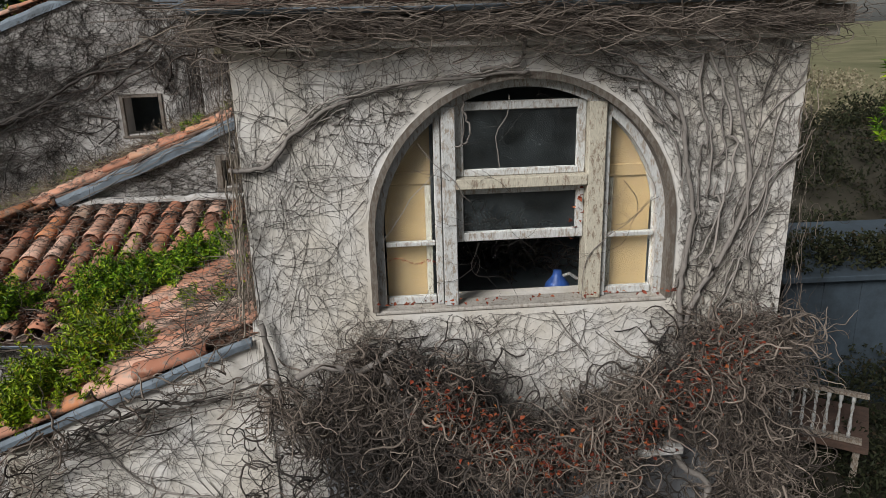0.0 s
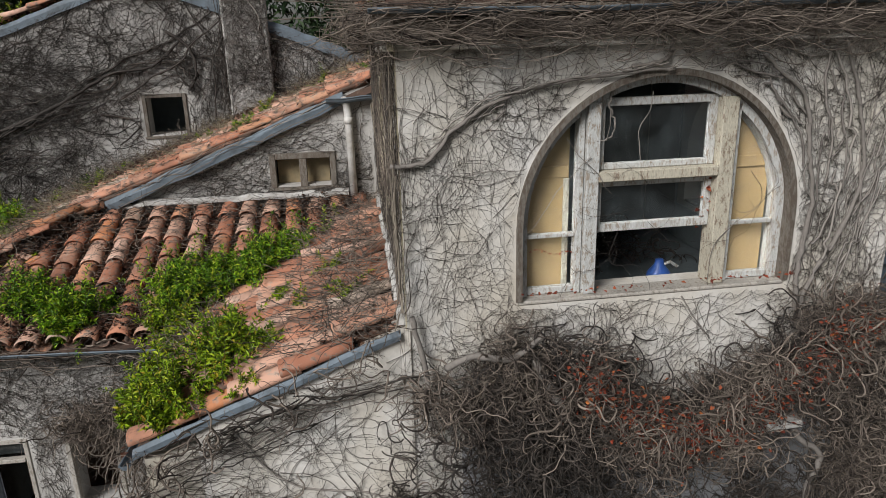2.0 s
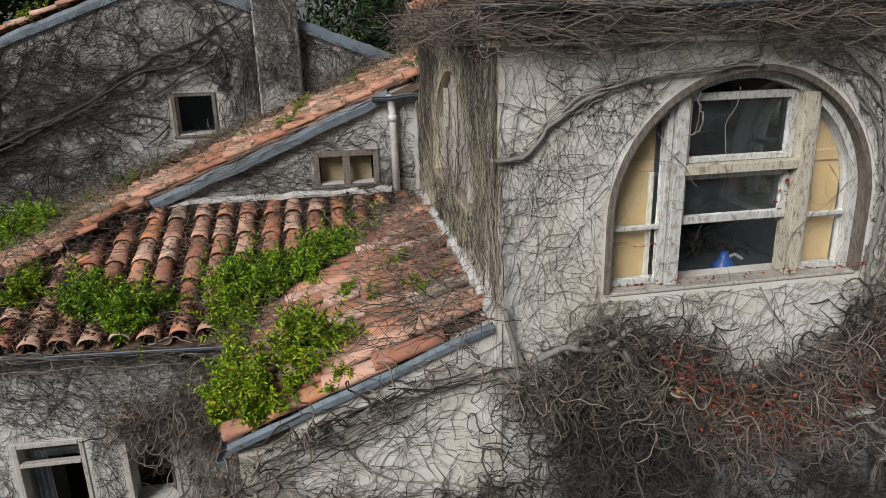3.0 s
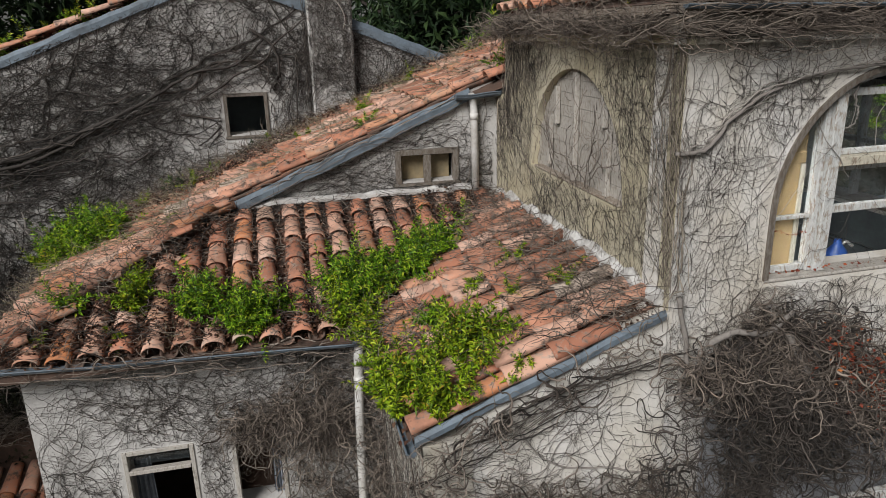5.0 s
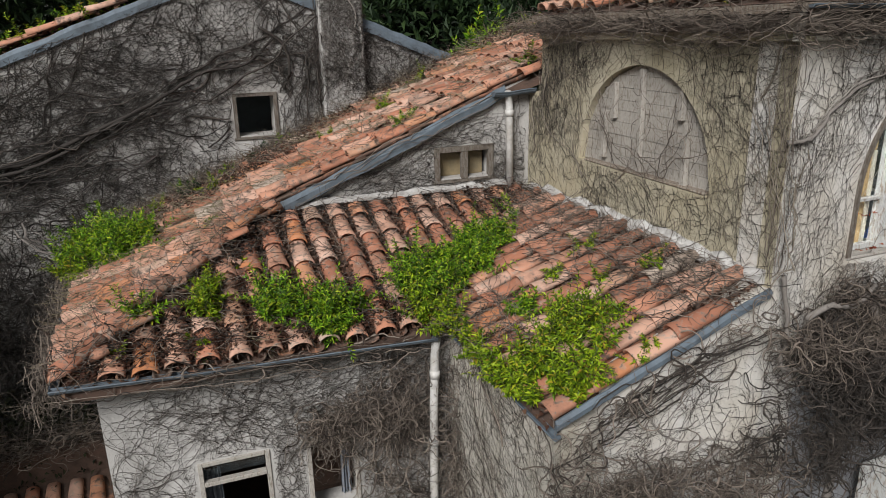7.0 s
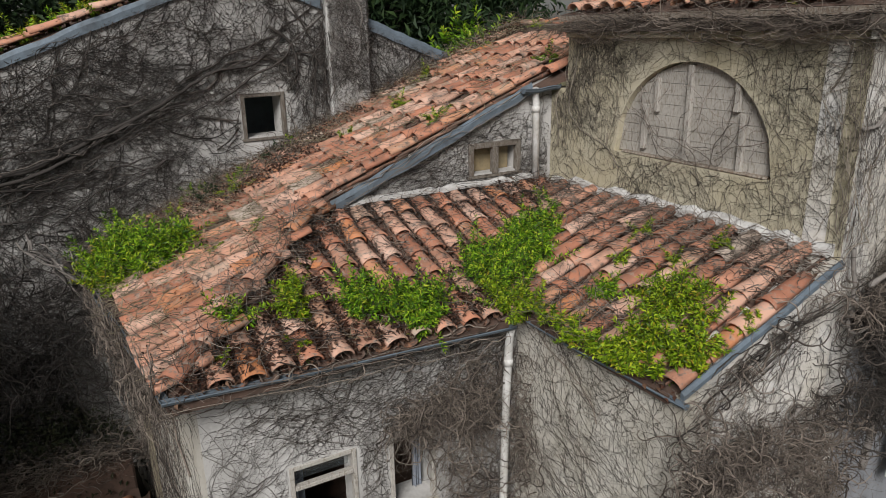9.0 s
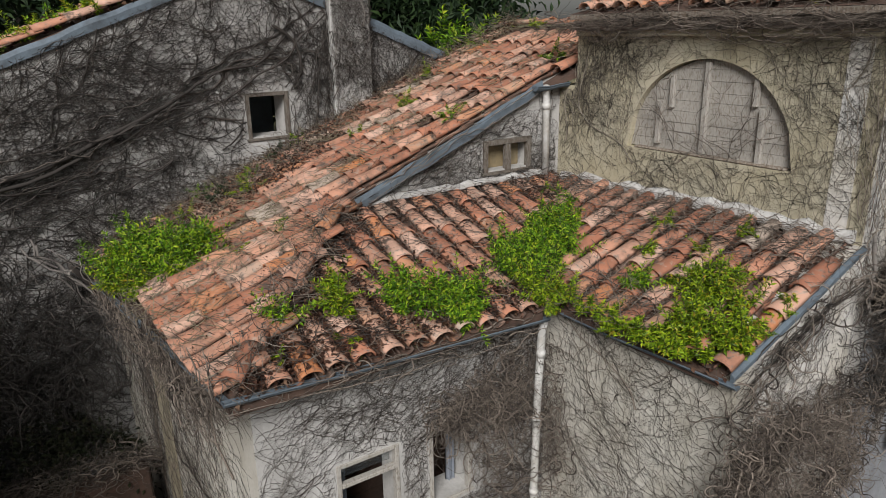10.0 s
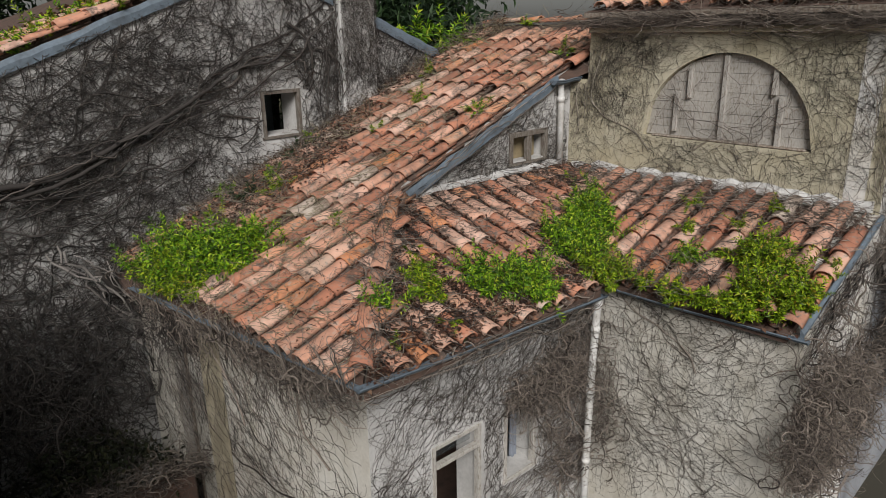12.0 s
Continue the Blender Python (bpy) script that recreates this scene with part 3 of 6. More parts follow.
def lay_tiles(roof, origin, along, up, cols, rows, spacing, keep, seed, gap=0.315, lost=0.02, pans=True, lift=0.05, rough=1.0):
    """Rows of cover tiles with pans between, on the plane origin + a * along + b * up; keep(point) limits them."""
    rnd = random.Random(seed)
    ex, ey = Vector(along).normalized(), Vector(up).normalized()
    ez = ex.cross(ey).normalized()
    if ez.z < 0:
        ez = -ez
    base = Matrix((ey.cross(ez), ey, ez)).transposed().to_4x4()
    pan_v = []
    for c in range(cols):
        drift = rnd.uniform(-0.012, 0.012)
        for r in range(rows):
            p = Vector(origin) + ex * (c * spacing + drift) + ey * (r * gap + rnd.uniform(-0.02, 0.02) * rough)
            mid = p + ey * 0.2
            if keep(mid) and rnd.random() > lost:
                m = Matrix.Translation(p + ez * (lift + 0.028)) @ base @ pose(0, 0, 0, -3.4 + rnd.uniform(-1.2, 1.2) * rough, rnd.uniform(-5, 5) * rough, rnd.uniform(-3.2, 3.2) * rough)
                ob = new("cover_tile", COVERS[rnd.randrange(3)])
                ob.parent, ob.matrix_basis = roof, m
            p2 = p + ex * spacing / 2
            if pans and keep(p2 + ey * 0.2):
                m = Matrix.Translation(p2 - ez * 0.006) @ base @ pose(0, 0, 0, -2.5 + rnd.uniform(-1, 1), rnd.uniform(-3, 3), rnd.uniform(-2, 2))
                pan_v.append(m)
    co = np.array([v.co for v in PAN.vertices])
    fc = np.array([list(p.vertices) for p in PAN.polygons])
    if pan_v:
        chunks = [(co @ np.array(m.to_3x3()).T + np.array(m.translation), fc) for m in pan_v]
        tagged(link("pan_tiles", fast_mesh("pan_tiles", *joined(chunks)), TILE_PAN, roof), kind="stuff")


def slab(name, corners, thick, label, mat=None):
    bm = bmesh.new()
    a = [bm.verts.new(c) for c in corners]
    b = [bm.verts.new((c[0], c[1], c[2] - thick)) for c in corners]
    bm.faces.new(a)
    bm.faces.new(b[::-1])
    for i in range(len(a)):
        j = (i + 1) % len(a)
        bm.faces.new((a[i], b[i], b[j], a[j]))
    return tagged(part(name, bm, mat or DECK), label, "roof", kind="structure")


D = 0.085
RIDGE_X = 0.28


def eave_x(y):
    return -5.33 - 0.087 * (y - 5.4)


def hip_y(x):
    return 5.28 + (x + 5.27) * 1.0


def valley_y(x):
    return 6.92 + 1.06 * (x + 0.92)


def wz(x):
    return west_z(x) - D


roof_w = slab("roof_west", [(eave_x(5.3), 5.22, wz(eave_x(5.3))), (-3.74, 6.86, wz(-3.74)), (-1.2, 6.93, wz(-1.2)), (-0.86, 6.74, wz(-0.86)), (RIDGE_X, 6.74, wz(RIDGE_X)), (RIDGE_X, 9.38, wz(RIDGE_X)), (-3.6, 9.22, wz(-3.6)), (-5.55, 9.12, wz(-5.6)), (eave_x(8.7), 8.7, wz(eave_x(8.7)))], 0.06, "terracotta tiled slope littered with twigs and moss")
slab("roof_back", [(RIDGE_X + 0.002, 6.74, wz(RIDGE_X)), (3.2, 6.74, wz(RIDGE_X) - 1.2), (3.2, 9.5, wz(RIDGE_X) - 1.2), (RIDGE_X + 0.002, 9.38, wz(RIDGE_X))], 0.06, "hidden back slope of the tiled roof")


def keep_w(p):
    if p.x > RIDGE_X - 0.1 or p.y > 9.16 + 0.045 * (p.x + 3.6):
        return False
    if p.x < -3.74:
        return p.y > hip_y(p.x) - 0.06
    return p.y > (6.98 if p.x < -0.95 else 6.82)


lay_tiles(roof_w, (-5.36, 5.40, wz(-5.36)), (-0.03, 1, 0), (1, 0.0, 0.403), 18, 18, 0.213, keep_w, 11, lost=0.03, lift=0.036)
roof_s = slab("roof_south", [(-5.3, 5.22, south_z(5.22) - D), (-2.66, 5.22, south_z(5.22) - D), (-0.89, 6.90, south_z(6.9) - D), (-0.89, 6.97, south_z(6.97) - D), (-3.74, 6.97, south_z(6.97) - D), (-3.74, 6.86, south_z(6.86) - D)], 0.06, "terracotta tiled slope with green plants and litter")


def keep_s(p):
    return p.y < min(hip_y(p.x) - 0.06, 6.93) and p.y > valley_y(p.x) - 0.02 and p.x < -1.0


lay_tiles(roof_s, (-5.20, 5.22, south_z(5.22) - D), (1, 0, 0), (0, 1, 0.36), 21, 6, 0.216, keep_s, 12, lost=0.01)
roof_r = slab("roof_right", [(-2.49, 3.66, right_z(-2.49) - D), (-0.89, 3.66, right_z(-0.89) - D), (-0.89, 6.87, right_z(-0.89) - D), (-2.49, 5.34, right_z(-2.49) - D)], 0.06, "terracotta tiled slope beside the tower with green plants")


def keep_r(p):
    return 3.6 < p.y < valley_y(p.x) + 0.02 and p.x < -0.98


lay_tiles(roof_r, (-2.47, 6.855, right_z(-2.47) - D), (0, -1, 0), (1, 0, 0.395), 16, 5, 0.213, keep_r, 13, lost=0.01)
# broken tile: shards in the gap of the south slope
for k, (dx, dy, rz) in enumerate(((0.0, 0.0, 24), (0.05, 0.09, -38), (-0.04, 0.13, 70))):
    bm = bmesh.new()
    box(bm, -0.035, 0.035, -0.06, 0.05, -0.007, 0.007, bevel=0.004)
    part("tile_shard", bm, TILE, roof_s, "broken orange tile shard", pose(-4.0 + dx, 6.05 + dy, south_z(6.05 + dy) + 0.045 + 0.012 * k, 20, 14 - 12 * k, rz))
# hip tiles over the corner
rnd = random.Random(5)
for i in range(6):
    a = Vector((-5.29, 5.26, 2.9)).lerp(Vector((-3.8, 6.76, 3.49)), i / 6)
    up = Vector((1.47, 1.5, 0.60)).normalized()
    side = up.cross(Vector((0, 0, 1))).normalized()
    m = Matrix((side, up, side.cross(up))).transposed().to_4x4()
    ob = new("hip_tile", COVERS[i % 3])
    ob.parent, ob.matrix_basis = roof_w, Matrix.Translation(a) @ m @ pose(0, 0, 0, -3 + rnd.uniform(-2, 2), rnd.uniform(-6, 6), rnd.uniform(-4, 4))
# ridge tiles
for i in range(8):
    ob = new("ridge_tile", COVERS[i % 3])
    ob.parent, ob.matrix_basis = roof_w, Matrix.Translation((RIDGE_X, 6.75 + i * 0.33, wz(RIDGE_X) + 0.05)) @ pose(0, 0, 0, -3, rnd.uniform(-5, 5), rnd.uniform(-4, 4))

# low lean-to against the yard
leanto = slab("roof_lean_to", [(-7.6, 7.05, 0.28), (-5.45, 7.05, 0.28), (-5.5, 7.85, 0.54), (-7.6, 7.85, 0.54)], 0.06, "low tiled lean-to roof in the dark yard")
lay_tiles(leanto, (-7.5, 7.03, 0.28), (1, 0, 0), (0, 1, 0.325), 10, 2, 0.21, lambda p: True, 19, lift=0.02)
# Roof-bed brown puts the yard's shade into this wall's colour.
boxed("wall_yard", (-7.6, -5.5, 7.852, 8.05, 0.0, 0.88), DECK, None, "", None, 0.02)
tagged(bpy.data.objects["wall_yard"], "low yard wall, coloured dark for shade, dead stems on top", "wall", kind="structure")
boxed("wall_yard_front", (-7.6, -5.46, 7.1, 7.25, 0.0, 0.23), PLASTER_GREY, None, "", None, 0.02)
tagged(bpy.data.objects["wall_yard_front"], "low rendered front wall of the lean-to", "wall", kind="structure")
# Added wall, never in view, that keeps sun off the yard.
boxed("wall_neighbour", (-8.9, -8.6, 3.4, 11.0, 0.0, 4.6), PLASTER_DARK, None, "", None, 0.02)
tagged(bpy.data.objects["wall_neighbour"], "unseen plain wall added to shade the yard", "wall", kind="structure")
# tower roof: overhanging hip
TZ, OV = 5.14, 0.11
roof_t = slab("roof_tower", [(-0.89 - OV, 3.60 - OV, TZ), (2.1 + OV, 3.68 - OV, TZ), (2.1 + OV, 6.75, TZ), (-0.89 - OV, 6.75, TZ)], 0.05, "overgrown tiled roof of the tower", BARE_WOOD)
bm = bmesh.new()
b4 = [bm.verts.new(v) for v in ((-0.89 - OV, 3.60 - OV, TZ + 0.004), (2.1 + OV, 3.68 - OV, TZ + 0.004), (2.1 + OV, 6.75, TZ + 0.004), (-0.89 - OV, 6.75, TZ + 0.004))]
r2 = [bm.verts.new((0.55, 4.9, TZ + 0.52)), bm.verts.new((0.62, 5.6, TZ + 0.52))]
for f in ((b4[0], b4[1], r2[0]), (b4[1], b4[2], r2[1], r2[0]), (b4[2], b4[3], r2[1]), (b4[3], b4[0], r2[0], r2[1])):
    bm.faces.new(f)
part("roof_bed", bm, DECK, roof_t)
SL = 0.52 / 1.5
lay_tiles(roof_t, (-0.89 - OV, 6.75, TZ), (0, -1, 0), (1, 0, SL), 15, 4, 0.22, lambda p: p.y - 3.43 > (p.x + 1.06) * 0.95 and 6.75 - p.y > (p.x + 1.06) * 0.6, 14, lift=0.02, pans=False)
lay_tiles(roof_t, (-0.89 - OV, 3.60 - OV, TZ), (1, 0.028, 0), (0, 1, SL), 15, 4, 0.22, lambda p: p.x + 1.06 > (p.y - 3.43) * 1.05 and 2.21 - p.x > (p.y - 3.43), 15, lift=0.02, pans=False)
# cornice mouldings
boxed("cornice_south", (-0.10, 3.12, -0.04, -0.004, 4.93, 4.985), PLASTER_CREAM, None, "", M_TOWER_S)
boxed("cornice_south_board", (-0.14, 3.16, -0.085, -0.003, 4.989, 5.085), OLD_WOOD, None, "", M_TOWER_S)
boxed("cornice_west", (-6.72, -3.52, -0.04, -0.004, 4.93, 4.985), PLASTER_OCHRE, None, "", M_TOWER_W)
boxed("cornice_west_board", (-6.72, -3.48, -0.085, -0.003, 4.989, 5.085), OLD_WOOD, None, "", M_TOWER_W)
for o in ("cornice_south", "cornice_south_board", "cornice_west", "cornice_west_board"):
    tagged(bpy.data.objects[o], "weathered cornice moulding under the tower eaves", "cornice", kind="structure")


def half_gutter(name, a, b, r, label, drop=0.0):
    """A half-round zinc gutter from a to b with a rolled front lip."""
    a, b = Vector(a), Vector(b)
    t = (b - a).normalized()
    s = t.cross(Vector((0, 0, 1))).normalized()
    bm = bmesh.new()
    rings = []
    for p in (a, a.lerp(b, 0.35) + Vector((0, 0, -0.012)), a.lerp(b, 0.7), b):
        ring = []
        for shell in (1.0, 0.9):
            for k in range(7):
                w = math.pi * k / 6
                ring.append(bm.verts.new(p + r * shell * (math.cos(w) * s - math.sin(w) * Vector((0, 0, 1)))))
        rings.append(ring)
    for q, w in zip(rings, rings[1:]):
        for k in range(6):
            bm.faces.new((q[k], q[k + 1], w[k + 1], w[k]))
            bm.faces.new((q[k + 7], w[k + 7], w[k + 8], q[k + 8]))
        bm.faces.new((q[0], w[0], w[7], q[7]))
        bm.faces.new((q[6], q[13], w[13], w[6]))
    for q in (rings[0], rings[-1]):
        bm.faces.new(q[:7])
    ob = tagged(part(name, bm, ZINC), label, "gutter")
    part("lip", pipe_bm([a + s * r, a.lerp(b, 0.35) + Vector((0, 0, -0.012)) + s * r, a.lerp(b, 0.7) + s * r, b + s * r], 0.007, 6), ZINC, ob)
    return ob


half_gutter("gutter", (-5.36, 5.21, 2.81), (-2.62, 5.2, 2.70), 0.034, "grey zinc half-round gutter under the roof edge")
half_gutter("gutter", (eave_x(8.5) - 0.02, 8.5, 2.70), (eave_x(5.3) - 0.01, 5.22, 2.80), 0.028, "grey zinc gutter tangled with stems")
half_gutter("gutter", (-2.50, 5.15, 2.73), (-2.50, 3.5, 2.76), 0.028, "grey zinc gutter below the plants")
half_gutter("gutter", (-1.36, 6.86, 4.43), (-0.9, 6.86, 4.45), 0.05, "short zinc gutter at the tower wall")
half_gutter("gutter", (-1.02, 3.46, 5.13), (2.16, 3.55, 5.13), 0.022, "thin zinc gutter along the tower eaves")


def downpipe(name, pts, r, label, collars):
    ob = tagged(part(name, pipe_bm(pts, r, 12), PIPE, smooth=True), label, "downpipe")
    for z0, z1, px, py in collars:
        part("collar", pipe_bm([(px, py, z0), (px, py, z1)], r + 0.007, 12), PIPE, ob, smooth=True)
    return ob


downpipe("downpipe", [(-2.60, 5.26, 2.66), (-2.61, 5.28, 2.55), (-2.63, 5.29, 2.0), (-2.65, 5.29, 1.0), (-2.65, 5.29, 0.02)], 0.036, "white plastic downpipe in the corner of the walls", [(2.30, 2.36, -2.617, 5.282), (1.66, 1.71, -2.635, 5.29), (0.9, 0.95, -2.65, 5.29)])
downpipe("downpipe", [(-1.2, 6.86, 4.42), (-1.17, 6.9, 4.36), (-1.16, 6.9, 4.28), (-1.15, 6.9, 3.46)], 0.038, "white plastic downpipe beside the small window", [(4.18, 4.24, -1.16, 6.9)])


def strip(name, pts, h, thick, mat, label, category, seed=1, wobble=0.012, facing=(0, -1, 0)):
    """A dressed edge strip following points, a little uneven."""
    rnd = random.Random(seed)
    f = Vector(facing)
    bm = bmesh.new()
    rings = []
    fine = []
    for a, b in zip(pts, pts[1:]):
        a, b = Vector(a), Vector(b)
        n = max(2, int((b - a).length / 0.12))
        fine += [a.lerp(b, k / n) for k in range(n)]
    fine.append(Vector(pts[-1]))
    for p in fine:
        w = rnd.uniform(-wobble, wobble)
        rings.append([bm.verts.new(p + f * q * thick + Vector((0, 0, s + (w if s > 0 else w * 0.6)))) for q, s in ((0, 0), (1.0, 0.0), (1.0 + rnd.uniform(-0.1, 0.1), h * 0.6), (0.35, h), (0, h))])
    for q, w in zip(rings, rings[1:]):
        for k in range(5):
            bm.faces.new((q[k], q[(k + 1) % 5], w[(k + 1) % 5], w[k]))
    bm.faces.new(rings[0])
    bm.faces.new(rings[-1][::-1])
    return tagged(part(name, bm, mat, smooth=False), label, category, kind="structure")


strip("trim_flashing_verge", [(-3.84, 6.86, 3.29), (-2.9, 6.90, 3.67), (-1.2, 6.94, 4.36)], 0.115, 0.03, ZINC, "blue-grey zinc flashing along the sloping roof edge", "flashing", 2, 0.018)
strip("trim_flashing_lead", [(-3.78, 6.95, 3.455), (-1.2, 6.95, 3.47)], 0.045, 0.08, MORTAR, "whitish lead and mortar flashing over the tile ends", "flashing", 3, 0.022)
strip("trim_mortar_tower", [(-0.885, 6.9, right_z(-0.9) - 0.08), (-0.885, 5.2, right_z(-0.9) - 0.06), (-0.885, 3.66, right_z(-0.9) - 0.05)], 0.1, 0.055, MORTAR, "white mortar fillet where roof meets tower", "flashing", 4, 0.035, (-1, 0, 0))
strip("trim_flashing_front", [(-2.47, 3.582, right_z(-2.47) - 0.085), (-0.93, 3.582, right_z(-0.93) - 0.08)], 0.055, 0.03, ZINC, "blue-grey zinc edge strip on the sloping verge", "flashing", 5, 0.006)


def on_far(u, d, z):
    return M_FAR @ Vector((u, d, z))


strip("trim_flashing_far_west", [on_far(-6.0, 0, far_top(-6.0) - 0.1), on_far(0.02, 0, far_top(0.02) - 0.1)], 0.12, 0.04, ZINC, "blue-grey zinc flashing on the far gable edge", "flashing", 6)
strip("trim_flashing_far_east", [on_far(0.02, 0, far_top(0.02) - 0.1), on_far(2.75, 0, far_top(2.75) - 0.1)], 0.15, 0.05, ZINC, "blue-grey zinc flashing on the far gable edge", "flashing", 7)
fw = [on_far(-6.0, 0.0, far_top(-6) + 0.02), on_far(0.02, 0.0, far_top(0.02) + 0.02), on_far(0.02, 4.0, far_top(0.02) + 0.02), on_far(-6.0, 4.0, far_top(-6) + 0.02)]
roof_f = slab("roof_far_west", [tuple(v) for v in fw], 0.05, "mossy terracotta roof of the far gabled house")
fe = [on_far(0.024, 0.0, far_top(0.02) + 0.02), on_far(4.4, 0.0, far_top(4.4) + 0.02), on_far(4.4, 4.0, far_top(4.4) + 0.02), on_far(0.024, 4.0, far_top(0.02) + 0.02)]
slab("roof_far_east", [tuple(v) for v in fe], 0.05, "mossy terracotta roof of the far gabled house")
o = on_far(-5.9, 0.06, far_top(-5.9) + 0.04)
lay_tiles(roof_f, o, on_far(0, 1, 0) - on_far(0, 0, 0), (on_far(1, 0, 0.375) - on_far(0, 0, 0)), 5, 18, 0.22, lambda p: True, 17, lift=0.02, pans=False)
for k in range(16):
    u = -5.8 + k * 0.36
    p = on_far(u, 0.3 + 0.2 * (k % 3), far_top(u) + 0.1)
    shrub("moss_tuft", patch(34, [(p.x, p.y, 0.24, 0.3)], lambda x, y: far_top(x + 3.6) + 0.06, 300 + k), (LIME, GREEN)[k % 2], "green tufts growing on the far roof", 300 + k, 0.1, 0.06, category="plant")
RNG = np.random.default_rng(331)
fu = RNG.uniform(-5.9, 0.0, 3000)
fd = RNG.uniform(0.0, 1.6, 3000)
FAR_LITTER = np.array([tuple(on_far(u, d, far_top(u) + 0.05 + RNG.uniform(0, 0.07))) for u, d in zip(fu, fd)])
# chimney-like pilaster on the far gable
bm = bmesh.new()
box(bm, 0.98, 1.52, -0.16, -0.002, 3.6, 5.7, bevel=0.02)
tagged(part("pilaster", bm, PLASTER_GREY, None, "", M_FAR), "rendered pier on the far gable, covered in stems", "pilaster", kind="structure")


# ---- tower window ----
def arc_band(bm, r0, r1, y0, y1, z0, uc, zc, steps=28):
    """A band that goes up one jamb, round the arch and down the other."""
    pts = []
    for k in range(steps + 1):
        a = math.pi - math.pi * k / steps
        pts.append((math.cos(a), math.sin(a)))
    outer = [(uc - r1, z0)] + [(uc + r1 * c, zc + r1 * s) for c, s in pts] + [(uc + r1, z0)]
    inner = [(uc - r0, z0)] + [(uc + r0 * c, zc + r0 * s) for c, s in pts] + [(uc + r0, z0)]
    rings = [[bm.verts.new((o[0], y0, o[1])), bm.verts.new((o[0], y1, o[1])), bm.verts.new((i[0], y1, i[1])), bm.verts.new((i[0], y0, i[1]))] for o, i in zip(outer, inner)]
    for q, w in zip(rings, rings[1:]):
        for k in range(4):
            bm.faces.new((q[k], q[(k + 1) % 4], w[(k + 1) % 4], w[k]))
    bm.faces.new(rings[0])
    bm.faces.new(rings[-1][::-1])


win = tagged(empty("window_1", M_TOWER_S), "arched timber window with peeling white paint, lower sash open", "window", kind="structure")
FY = 0.06
bm = bmesh.new()
arc_band(bm, AR - 0.065, AR - 0.006, FY, FY + 0.1, 3.52, AU, AZ)
part("window_frame", bm, PAINT, win, "peeling arched frame")
bm = bmesh.new()
arc_band(bm, AR - 0.02, AR + 0.016, -0.014, 0.06, 3.52, AU, AZ)
part("hood_mould", bm, OLD_WOOD, win, "weathered arched moulding")
boxed("window_sill", (AU - AR + 0.002, AU + AR - 0.002, -0.006, 0.15, 3.4935, 3.518), SHUTTER, win, "bare weathered timber sill", bevel=0.008)
ML, MR = 1.09, 1.86
for a, b, mm in ((ML - 0.045, ML + 0.03, PAINT), (MR - 0.02, MR + 0.075, PAINT_YELLOW)):
    boxed("mullion", (a, b, FY - 0.03, FY + 0.1, 3.52, arch_head(min(max((a + b) / 2, AU - .8), AU + .8)) - 0.05), mm, win)
boxed("mullion_edge", (ML - 0.085, ML - 0.05, FY + 0.0, FY + 0.08, 3.52, arch_head(ML - 0.1) - 0.03), PAINT, win)
boxed("mullion_edge", (MR + 0.08, MR + 0.11, FY + 0.0, FY + 0.08, 3.52, arch_head(MR + 0.12) - 0.03), PAINT, win)


def sash(name, u0, u1, z0, z1, y, w, wb, label):
    s = part(name, bmesh.new(), PAINT, win, label)
    boxed("stile", (u0, u0 + w, y, y + 0.045, z0, z1), PAINT, s)
    boxed("stile", (u1 - w, u1, y, y + 0.045, z0, z1), PAINT, s)
    boxed("rail", (u0 + w + 0.001, u1 - w - 0.001, y, y + 0.045, z0, z0 + wb), PAINT, s)
    boxed("rail", (u0 + w + 0.001, u1 - w - 0.001, y, y + 0.045, z1 - w, z1), PAINT, s)
    g = boxed("pane", (u0 + w - 0.004, u1 - w + 0.004, y + 0.018, y + 0.023, z0 + wb - 0.004, z1 - w + 0.004), GLASS, s, bevel=0)
    g.visible_shadow = False
    return s


